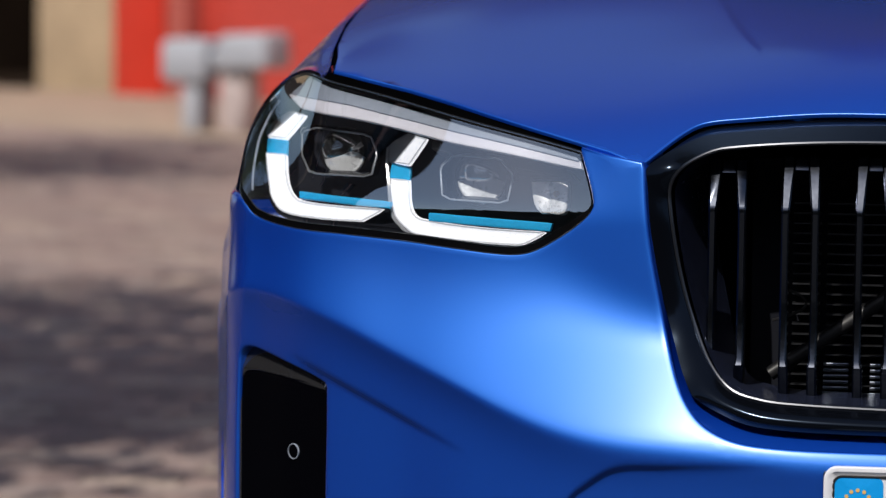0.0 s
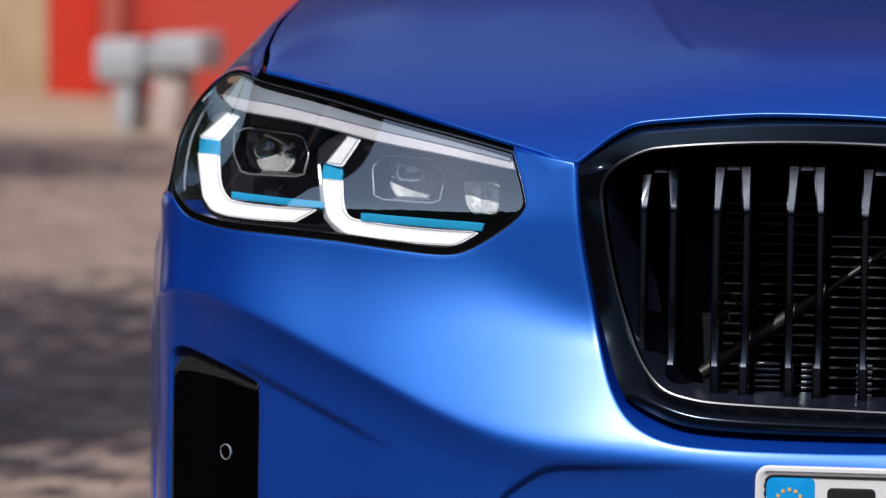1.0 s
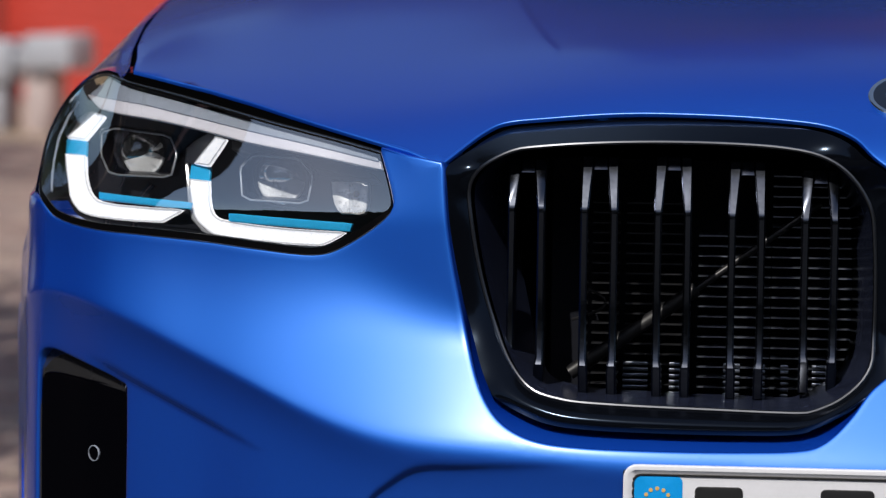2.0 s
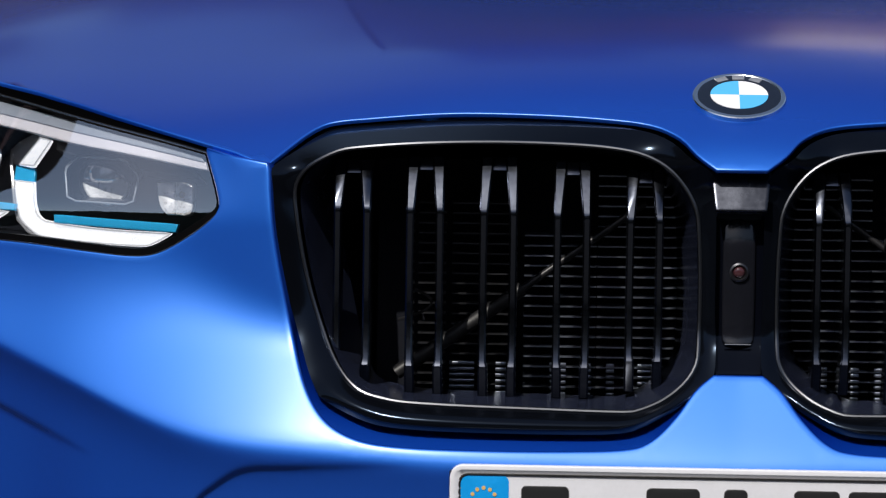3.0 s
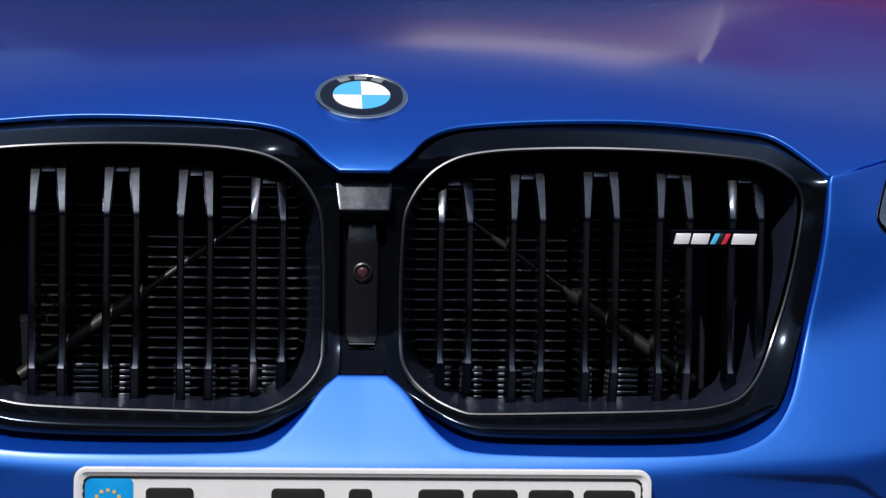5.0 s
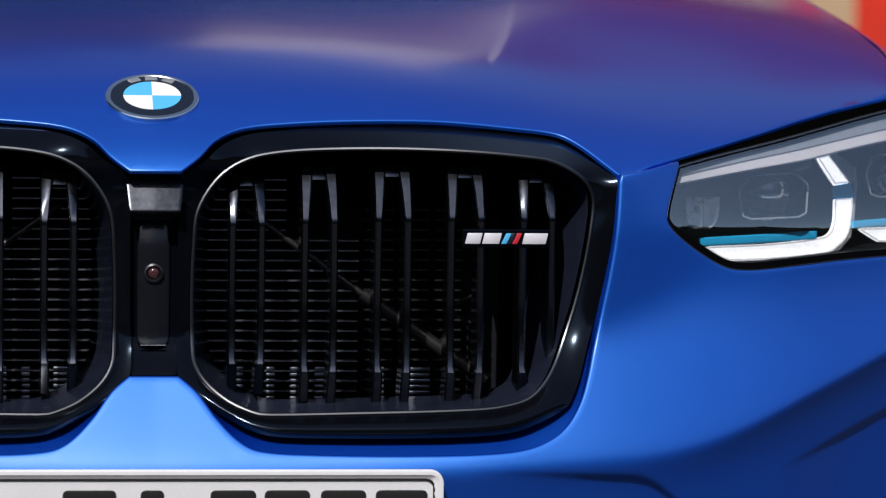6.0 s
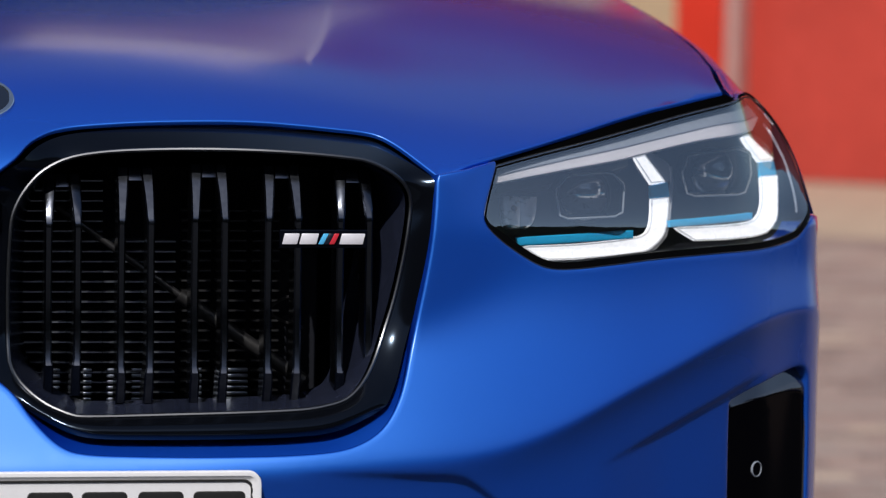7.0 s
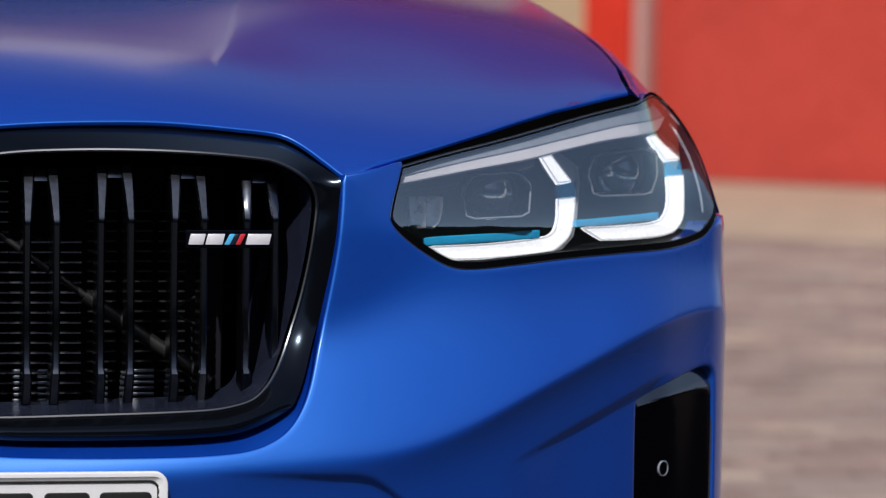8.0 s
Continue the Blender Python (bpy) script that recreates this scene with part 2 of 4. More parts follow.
def sheet(outline, fn, step=0.012, holes=(), edge=0.0015, depth=0.02, facing=None, stretch=1.0, extra=()):
    """A panel: the outline filled and laid on the surface fn, with rounded edges that turn back by depth."""
    outline = outline if area(outline) > 0 else outline[::-1]
    loops = [outline] + [h if area(h) < 0 else h[::-1] for h in holes]
    lo = Vector((min(p.x for p in outline), min(p.y for p in outline)))
    hi = Vector((max(p.x for p in outline), max(p.y for p in outline)))
    pts, row, y = [], 0, lo.y + step * 0.5 * stretch
    while y < hi.y:
        x = lo.x + step * (0.5 if row % 2 else 0.0)
        while x < hi.x:
            pts.append((x, y))
            x += step
        y += step * 0.87 * stretch
        row += 1
    if pts:
        keep = many_inside(pts, outline)
        for h in holes:
            keep &= ~many_inside(pts, h)
        pts = [p for p, k in zip(pts, keep) if k]
    rims = []
    for q in loops:
        for d in (edge * 1.3, max(edge * 2.6, step * .4)):
            for i in range(len(q)):
                t = q[(i + 1) % len(q)] - q[i - 1]
                o = Vector((t.y, -t.x)).normalized() * d
                rims.append((q[i].x - o.x, q[i].y - o.y))
    extra = list(extra)
    if depth > 0 and min(hi.x - lo.x, hi.y - lo.y) > 8 * edge:
        keep = many_inside(rims, outline)
        for h in holes:
            keep &= ~many_inside(rims, h)
        for q in loops:
            keep &= far_from(rims, q, edge * .9)
        rims = [p for p, k in zip(rims, keep) if k]
        if extra and rims:
            keep = far_from(extra, [Vector(p) for p in rims], step * .2)
            extra = [p for p, k in zip(extra, keep) if k]
    else:
        rims = []
    if extra or rims:
        more = [tuple(p) for p in extra] or [tuple(lo)]
        keep = many_inside(more, outline)
        for h in holes:
            keep &= ~many_inside(more, h)
        more = [p for p, k in zip(more, keep) if k]
        keep = np.ones(len(more), bool)
        for q in loops:
            keep &= far_from(more, q, step * 0.25)
        more = [p for p, k in zip(more, keep) if k] + rims
        if pts and more:
            keep = far_from(pts, [Vector(p) for p in more], step * 0.45)
            pts = [p for p, k in zip(pts, keep) if k]
    if pts:
        keep = np.ones(len(pts), bool)
        for q in loops:
            keep &= far_from(pts, q, step * 0.6)
        pts = [p for p, k in zip(pts, keep) if k]
    verts, edges = [], []
    for q in loops:
        s = len(verts)
        verts += [tuple(p) for p in q]
        edges += [(s + i, s + (i + 1) % len(q)) for i in range(len(q))]
    verts += pts + (more if extra or rims else [])
    vo, _, fo, origin, _, _ = delaunay_2d_cdt([Vector(v) for v in verts], edges, [], 0, 1e-7)
    place = {}
    for i, src in enumerate(origin):
        for k in src:
            place[k] = i
    mid = [((vo[f[0]].x + vo[f[1]].x + vo[f[2]].x) / 3, (vo[f[0]].y + vo[f[1]].y + vo[f[2]].y) / 3) for f in fo]
    keep = many_inside(mid, outline)
    for h in holes:
        keep &= ~many_inside(mid, h)
    bm = bmesh.new()

    def normal(u, v, d=0.0015):
        a = fn(u + d, v) - fn(u - d, v)
        b = fn(u, v + d) - fn(u, v - d)
        n = a.cross(b)
        return n.normalized() if n.length > 1e-12 else Vector((0, -1, 0))

    top = [bm.verts.new(fn(v.x, v.y)) for v in vo]
    flip = facing is not None and normal((lo.x + hi.x) / 2, (lo.y + hi.y) / 2).dot(Vector(facing)) < 0
    for f, k in zip(fo, keep):
        if k:
            try:
                bm.faces.new([top[i] for i in (f[::-1] if flip else f)])
            except ValueError:
                pass
    if depth > 0:
        start = 0
        for q in loops:
            n = len(q)
            rings = [[top[place[start + i]] for i in range(n)]]
            for out_, back in ((0.38, 0.08), (0.71, 0.29), (0.92, 0.62), (1.0, 1.0), (1.0, None)):
                ring = []
                for i in range(n):
                    t = (q[(i + 1) % n] - q[i - 1])
                    o = Vector((t.y, -t.x)).normalized() * edge * out_
                    nn = normal(q[i].x, q[i].y) * (-1 if flip else 1)
                    ring.append(bm.verts.new(fn(q[i].x + o.x, q[i].y + o.y) - nn * (depth if back is None else edge * back)))
                rings.append(ring)
            for a, b in zip(rings, rings[1:]):
                for i in range(n):
                    j = (i + 1) % n
                    f = [a[i], b[i], b[j], a[j]]
                    try:
                        bm.faces.new(f[::-1] if flip else f)
                    except ValueError:
                        pass
            start += n
    loose = [v for v in bm.verts if not v.link_faces]
    bmesh.ops.delete(bm, geom=loose, context="VERTS")
    return bm


def mirrored(bm):
    """The same mesh for the other flank."""
    other = bm.copy()
    bmesh.ops.scale(other, vec=(-1, 1, 1), verts=other.verts)
    bmesh.ops.reverse_faces(other, faces=other.faces)
    return other


def part(name, bm, mat, parent=None, label="", smooth=True):
    me = bpy.data.meshes.new(name)
    bm.to_mesh(me)
    bm.free()
    for p in me.polygons:
        p.use_smooth = smooth
    if smooth:
        me.set_sharp_from_angle(angle=radians(38))
    for m in (mat if isinstance(mat, (list, tuple)) else (mat,)):
        me.materials.append(m)
    ob = new(name, me)
    ob.parent = parent
    return tagged(ob, label)


def box(bm, lo, hi, bevel=0.0, m=None):
    """A box from corner to corner, with bevelled edges."""
    r = bmesh.ops.create_cube(bm, size=1)["verts"]
    lo, hi = Vector(lo), Vector(hi)
    bmesh.ops.scale(bm, vec=hi - lo, verts=r)
    bmesh.ops.translate(bm, vec=(lo + hi) / 2, verts=r)
    if bevel:
        edges = list({e for v in r for e in v.link_edges})
        r = bmesh.ops.bevel(bm, geom=edges, offset=bevel, segments=2, affect="EDGES", profile=0.5)["verts"]
        r = list(r)
    if m is not None:
        bmesh.ops.transform(bm, matrix=m, verts=r)
    return bm


def tube(line, radius, sides=8, closed=False, squash=1.0):
    """A tube along a line of points."""
    bm = bmesh.new()
    n, rings = len(line), []
    for i, p in enumerate(line):
        a = line[i - 1] if closed or i > 0 else p
        b = line[(i + 1) % n] if closed or i < n - 1 else p
        d = (b - a).normalized()
        side = d.cross(Vector((0, 1, 0.01))).normalized()
        up = side.cross(d)
        rings.append([bm.verts.new(p + radius * (math.cos(k * math.tau / sides) * side + squash * math.sin(k * math.tau / sides) * up)) for k in range(sides)])
    pairs = list(zip(rings, rings[1:])) + ([(rings[-1], rings[0])] if closed else [])
    for a, b in pairs:
        for k in range(sides):
            bm.faces.new((a[k], a[(k + 1) % sides], b[(k + 1) % sides], b[k]))
    if not closed:
        bm.faces.new(rings[0][::-1])
        bm.faces.new(rings[-1])
    bmesh.ops.recalc_face_normals(bm, faces=bm.faces)
    return bm


def loft(rings, closed=True, cap=False):
    """Rings of points joined one to the next."""
    bm = bmesh.new()
    vs = [[bm.verts.new(p) for p in r] for r in rings]
    n = len(rings[0])
    for a, b in zip(vs, vs[1:]):
        for i in range(n if closed else n - 1):
            bm.faces.new((a[i], a[(i + 1) % n], b[(i + 1) % n], b[i]))
    if cap:
        bm.faces.new(vs[-1])
    bmesh.ops.recalc_face_normals(bm, faces=bm.faces)
    return bm


def slab(points, fn, back, edge=0.0012, facing=(0, -1, 0), step=0.006):
    """A moulded piece: an outline given thickness, laid on the surface fn."""
    return sheet(curve(points, step), fn, step=0.008, edge=edge, depth=back, facing=facing)


# ================= the car's surfaces =================
# x across the car, y towards its tail, z up; the nose is at y = 0
XMAX = .937
NOSE = spline((0, .05, .15, .30, .38, .44, .50, .56, .62, .68, .78, .84, .865, .876, .885, .897, .911, .93, .937), (.0050, .0051, .006, .010, .0205, .0325, .052, .081, .1175, .1585, .236, .2985, .3315, .3640, .410, .470, .535, .65, .75))
CREST = spline((0, .2, .32, .40, .462, .507, .563, .62, .68, .741, .80, .835, .865, .89, .95), (.646, .648, .6525, .6570, .6615, .6700, .688, .711, .734, .757, .7725, .7765, .769, .742, .66))
LEDGE = spline((.28, .336, .424, .462, .484, .501, .52), (.652, .651, .646, .638, .622, .603, .55))


SHELF0 = spline((0, .2, .42, .50, .55, .62, .70, .82, .95), (.090, .080, .070, .066, .044, .018, .005, .004, .004))     # how high the bright shelf above the crest keeps its slope
SHELF1 = spline((0, .2, .42, .50, .55, .62, .70, .82, .95), (.120, .135, .132, .165, .172, .152, .125, .085, .06))      # and where it has turned upright
LEAN = spline((0, .40, .46, .49, .52, .56, .62, .75, .95), (.16, .165, .23, .39, .50, .55, .57, .58, .58))
STEEP = spline((0, .10, .30, .50, .60, .70, .80, .95), (.67, .65, .60, .57, .53, .47, .40, .36))                          # slope of that shelf
UNDER = spline((0, .40, .62, .82, .90, .95), (.008, .008, .013, .0095, .002, .0))
FOLD = spline((.58, .62, .757, .80), (.637, .651, .703, .719))


def front(x, z):
    """How far back the nose of the car lies."""
    a = abs(x)
    h = z - CREST(a)
    r = .014 - .010 * ramp(a, .38, .62)
    s = math.sqrt(h * h + r * r) - r
    w = 1 / (1 + math.exp(min(60, -h / (.5 * r))))
    hi = max(0.0, z - .862)
    h0, h1 = SHELF0(a), SHELF1(a)
    if s < h0:
        run = s
    else:
        u = min(1.0, (s - h0) / (h1 - h0))
        run = h0 + (h1 - h0) * (u - u ** 3 + u ** 4 / 2)
    up = STEEP(a) * run + .02 * s + LEAN(a) * hi * hi / (hi + .03)
    down = UNDER(a) * (1 - math.exp(-s / .022)) + .02 * s
    step = 0.0
    if .28 < a < .52:
        step = .0055 * ramp(a, .28, .44) / (1 + math.exp(min(60, (z - LEDGE(a)) / .0014)))
    elif .60 < a < .80:
        step = .006 * ramp(a, .59, .68) * (1 - ramp(a, .76, .80)) / (1 + math.exp(min(60, (z - FOLD(a)) / .0016)))
    wrap = 1.3 * ramp(a, .76, .87) * max(0.0, z - .862)
    return NOSE(a) + w * up + (1 - w) * down + step + wrap


def skin(off):
    return lambda x, z: Vector((x, front(x, z) + off, z))


# length along the nose in plan, so that the wrapped corners keep their size
_s, _x = [0.0], [0.0]
for _k in range(1, 401):
    _a = XMAX * _k / 400
    _b = XMAX * (_k - 1) / 400
    _s.append(_s[-1] + math.hypot(_a - _b, NOSE(_a) - NOSE(_b)))
    _x.append(_a)


def along(x):
    return math.copysign(between(abs(x), _x, _s), x)


def wrapped(s, z):
    x = math.copysign(between(abs(s), _s, _x), s)
    extra = max(0.0, abs(s) - _s[-1])
    tuck = .028 * ramp(abs(x), .87, .93) * ramp(z, .78, .888)
    return Vector((x - math.copysign(tuck, x), front(x, z) + extra, z))


RISE = spline((.03, .05, .066, .09, .12, .16, .20, .25, .32, .45, .6, 1.0, 1.45), (.875, .905, .925, .945, .9635, .9855, 1.003, 1.0195, 1.0375, 1.062, 1.085, 1.13, 1.165))
FALL = spline((0, .12, .22, .33, .40, .439, .50, .544, .633, .726, .77, .86, .95), (0, .002, .007, .020, .0315, .038, .046, .0505, .056, .056, .052, .065, .10))


def fold_x(y):
    """Where the flatter middle of the bonnet ends."""
    return .342 + .15 * (1 - math.exp(-max(0.0, y - .34) / .6))


def bonnet(x, y):
    a = abs(x)
    rear = .055 * (a / .8) ** 2.2
    t = ramp(y, .24, .8)
    d = fold_x(y) - a
    u = max(0.0, y - .30)
    dome = -.026 * u * u / (u + .05) * (1 - math.exp(-max(0.0, d) / .06)) - .0009 * ramp(y, .295, .40) / (1 + math.exp(min(60, -d / .0014)))
    return RISE(y) - FALL(a) * (1 - t) - rear * t + dome


def bonnet_y(x, z):
    """Where the bonnet's surface has the height z."""
    a, b = .02, 1.4
    for _ in range(40):
        m = (a + b) / 2
        if bonnet(x, m) < z:
            a = m
        else:
            b = m
    return (a + b) / 2


# ---- design outlines, for the flank with x > 0 ----
GRILLE_TOP = [(.023, .925), (.040, .937), (.055, .951), (.079, .961), (.120, .966), (.190, .969), (.270, .9685), (.347, .962), (.384, .957), (.402, .9485), (.423, .9325), (.439, .919, 1)]
GRILLE_LOW = [(.439, .919, 1), (.437, .888), (.433, .852), (.424, .805), (.413, .762), (.398, .716), (.379, .689), (.352, .674), (.317, .668), (.240, .666), (.142, .667), (.094, .6705), (.0755, .679), (.0555, .698), (.037, .7215), (.022, .734)]
LAMP = [(.498, .927, 1), (.545, .9375), (.605, .950), (.655, .961), (.705, .972), (.757, .9815, 1), (.795, .988), (.829, .9785), (.848, .9645), (.862, .9445), (.8695, .919), (.8655, .893), (.860, .872), (.851, .8615), (.836, .849),
        (.797, .8415), (.733, .8395), (.671, .837), (.616, .833), (.566, .830), (.5435, .8335), (.5155, .849), (.492, .867), (.4845, .878), (.486, .8905), (.492, .910)]
LAMP_LOW = [(.498, .930, 1), (.4905, .910), (.484, .8905), (.4825, .878), (.4905, .8655), (.5145, .8465), (.543, .831), (.566, .8275), (.616, .830), (.671, .834), (.733, .8365), (.797, .8385), (.838, .8465), (.854, .860), (.862, .866, 1)]
VENT = [(.854, .709), (.847, .7195), (.829, .7195), (.752, .6945), (.7495, .683), (.750, .58), (.750, .44), (.77, .40), (.84, .40), (.857, .43), (.857, .57)]

car = tagged(new("car"), "satin blue car with black twin grille on brick paving", "car")
car.location = (0, 0, 0)

# ---- bumper ----
right = [Vector((k * .0055, .734)) for k in range(4)] + curve(GRILLE_LOW, .0035, False)[::-1][:-1] + [Vector((.439, .919))] + [Vector((.47, .9235))] + curve(LAMP_LOW, .006, False)
right = [Vector((along(p.x), p.y)) for p in right]
s_end = _s[-1]
right += [Vector((along(.89), .8645)), Vector((along(.915), .860)), Vector((s_end, .853))]
right += [Vector((s_end - .02, .78)), Vector((s_end - .10, .68)), Vector((s_end - .16, .58)), Vector((s_end - .19, .46)), Vector((s_end - .19, .36)), Vector((along(.70), .34)), Vector((along(.55), .36)), Vector((along(.50), .47)), Vector((along(.30), .49)), Vector((0, .49))]
loop = right + [Vector((-p.x, p.y)) for p in right[::-1] if p.x > 1e-6]
vent_right = [Vector((along(p.x), p.y)) for p in curve(VENT, .006)]
vent_left = [Vector((-p.x, p.y)) for p in vent_right]
ridge = []
for k in range(-156, 157):
    x = k * .006
    for d in (-.016, -.010, -.006, -.003, -.001, .001, .003, .006, .010, .016):
        ridge.append((along(x), CREST(abs(x)) + d))
for k in range(60):
    x = .28 + .24 * (k / 59) ** .75
    slope = (LEDGE(x + .001) - LEDGE(x - .001)) / .002
    q = math.hypot(1, slope)
    for d in (-.008, -.005, -.0028, -.001, .001, .0028, .005, .008):
        px, pz = x - slope / q * d, LEDGE(x) + d / q
        ridge += [(along(px), pz), (along(-px), pz)]
for k in range(60):
    x = .585 + .21 * k / 59
    for d in (-.008, -.005, -.003, -.001, .001, .003, .005, .008):
        ridge += [(along(x), FOLD(x) + d), (along(-x), FOLD(x) + d)]
part("bumper", sheet(loop, wrapped, .0095, [vent_right, vent_left], .003, .03, (0, -1, 0), 1.0, ridge), PAINT, car, "satin blue front bumper with a diagonal crease")

# ---- bonnet ----
edge_pts = [(p.x, bonnet_y(p.x, p.y)) for p in curve(GRILLE_TOP, .006, False)]
LAMP_GAP = ((.47, .9295), (.500, .9365), (.544, .9465), (.59, .957), (.633, .967), (.68, .977), (.726, .9855), (.765, .9930))
lamp_edge = [(x, bonnet_y(x, z)) for x, z in LAMP_GAP]
right = [Vector(p) for p in [(0, bonnet_y(0, .925))] + edge_pts + lamp_edge + [(.770, .41), (.780, .477), (.788, .579), (.793, .70), (.797, .85), (.80, 1.1), (.80, 1.4), (.5, 1.45), (0, 1.47)]]
loop = right + [Vector((-p.x, p.y)) for p in right[::-1] if p.x > 1e-6]
folds = [(q * (fold_x(y) + d), y) for q in (1, -1) for y in np.arange(.22, 1.4, .011) for d in (-.014, -.009, -.006, -.0042, -.0026, -.0008, .0008, .0026, .0042, .006, .009, .014)]
part("bonnet", sheet(loop, lambda x, y: Vector((x, y, bonnet(x, y))), .0125, (), .0015, .004, (0, 0, 1), 1.0, folds), PAINT, car, "satin blue bonnet with two creases")

# black gasket in the gap between bonnet and headlamps
for side in (1, -1):
    rows = [[], [], []]
    for k in range(41):
        x = .43 + (.775 - .43) * k / 40
        z = between(x, (.43, .439, .500, .544, .633, .726, .764, .775), (.914, .917, .9265, .9345, .954, .9745, .9845, .987))
        edge = between(x, (.43, .439) + tuple(p[0] for p in LAMP_GAP), (.916, .919) + tuple(p[1] for p in LAMP_GAP))
        y = front(x, z)
        rows[0].append(Vector((side * x, y + .010, z - .002)))
        rows[1].append(Vector((side * x, y + .013, z + .001)))
        rows[2].append(Vector((side * x, max(y + .014, bonnet_y(x, edge) + .008), edge - .003)))
    part("bonnet_gasket", loft(rows, closed=False), GAPBLACK, car, "black gap gasket")

# ---- wings ----


def wing():
    top = curve([(.772, .990, 1), (.797, .992), (.832, .982), (.8515, .967), (.8655, .946), (.873, .919), (.869, .893), (.8655, .869, 1)], .006, False)
    n = len(top)
    rows = []
    for j in range(41):
        v = j / 40
        row = []
        for i, p in enumerate(top):
            u = i / (n - 1)
            a = Vector((p.x, front(p.x, p.y), p.y))
            if i == 0:
                y = a.y + (1.42 - a.y) * v
                gx = between(y, (.37, .46, .63, .85, 1.1, 1.42), (.7725, .7835, .796, .7995, .8025, .8035))
                row.append(Vector((gx, y, bonnet(gx - .004, y) - .001)))
                continue
            y = a.y + (1.42 - a.y) * v
            gx = between(y, (.37, .46, .63, .85, 1.1, 1.42), (.7725, .7835, .796, .7995, .8025, .8035))
            gz = bonnet(gx - .004, y) - .001
            low = between(y, (.355, .46, .52, .65, .80, 1.42), (.874, .90, .914, .936, .956, .950))
            low -= .020 * ramp(low, .87, .93) + .001
            us = (0, .08, .25, .42, .60, .75, .88, 1)
            bx = between(u, us, (gx, gx + .012, gx + .034, gx + .060, gx + .078, min(gx + .087, low - .016), low - .010, low))
            bz = .861 + (gz - .861) * between(u, us, (1, .97, .84, .68, .47, .26, .12, 0))
            w = ramp(v, 0, .12)
            row.append(Vector((a.x + (bx - a.x) * w, y, a.z + (bz - a.z) * w)))
        rows.append(row)
    for r in rows:   # a turned-in lip along the bonnet gap
        r.insert(0, r[0] + Vector((-.001, 0, -.02)))
    return loft(rows, closed=False)


def flank():
    """The lower side of the wing, with the wheel arch."""
    pts = [(.735, .845, 1), (1.42, .842, 1), (1.42, .34, 1), (1.30, .34, 1)]
    for k in range(0, 13):
        a = math.radians(2 + k * 176 / 12)
        pts.append((.86 + .435 * math.cos(a), .36 + .435 * math.sin(a)))
    pts += [(.50, .46), (.62, .60), (.69, .70), (.715, .78)]
    return sheet(curve(pts, .02), lambda y, z: Vector((between(y, (.40, .53, .65, .75, .90), (.885, .908, .934, .956, .962)) - .052 * ramp(z, .71, .84) - .02 * ramp(.5 - z, 0, .2), y, z)), .03, (), .002, .03, (1, 0, 0))


bm = wing()
left = mirrored(bm)
part("wing", bm, PAINT, car)
part("wing", left, PAINT, car)
for side in (1, -1):   # black strip under the gap between bonnet and wing
    rows = [[], []]
    for y in np.linspace(.40, 1.40, 26):
        gx = between(y, (.37, .46, .63, .85, 1.1, 1.42), (.7725, .7835, .796, .7995, .8025, .8035))
        z = bonnet(gx - .004, y) - .006
        rows[0].append(Vector((side * (gx - .016), y, z)))
        rows[1].append(Vector((side * (gx + .001), y, z)))
    part("wing_gasket", loft(rows, closed=False), GAPBLACK, car, "black gap gasket")
bm = flank()
left = mirrored(bm)
part("wing_side", bm, PAINT, car)
part("wing_side", left, PAINT, car)

# ---- twin grille ----
KID = Vector((.225, .81))


def ring_of(points, n=180):
    """An outline turned into n points at even angles round the kidney's middle."""
    line = curve(points, .003)
    ang = np.array([math.atan2(p.y - KID.y, p.x - KID.x) for p in line])
    rad = np.array([(p - KID).length for p in line])
    order = np.argsort(ang)
    ang, rad = ang[order], rad[order]
    want = np.linspace(-math.pi, math.pi, n, endpoint=False)
    r = np.interp(want, np.concatenate((ang - math.tau, ang, ang + math.tau)), np.concatenate((rad, rad, rad)))
    return [KID + Vector((math.cos(a), math.sin(a))) * q for a, q in zip(want, r)]


HOLE = GRILLE_TOP[:-1] + GRILLE_LOW + [(.0215, .80), (.0215, .87)]
INNER = [(.038, .874), (.048, .901), (.069, .924), (.100, .937), (.167, .943), (.271, .943), (.361, .936), (.382, .929), (.403, .915), (.412, .899), (.4105, .873), (.401, .822), (.389, .781), (.372, .742), (.350, .7175), (.323, .709), (.292, .706), (.188, .703), (.101, .7015), (.090, .7035), (.066, .714), (.045, .732), (.0365, .752)]
hole_ring, inner_ring = ring_of(HOLE), ring_of(INNER)


def hole_depth(p):
    top = ramp(p.y, .90, .935)
    y = front(p.x, p.y)
    if top > 0:
        y = y * (1 - top) + bonnet_y(min(p.x, .439), p.y) * top
    return y


def lip_share(p):
    """How far the painted lip reaches in below the frame and up its outer side."""
    return max(ramp(.73 - p.y, 0, .05), .55 * ramp(.90 - p.y, 0, .15) * ramp(p.x, .30, .40))


def bead_depth(p):
    """The bead at the frame's inner edge lies deeper along the outer side."""
    return front(p.x, p.y) + .012 + .011 * ramp(p.x, .35, .405) * (1 - ramp(p.y, .89, .93)) * ramp(p.y, .70, .73)


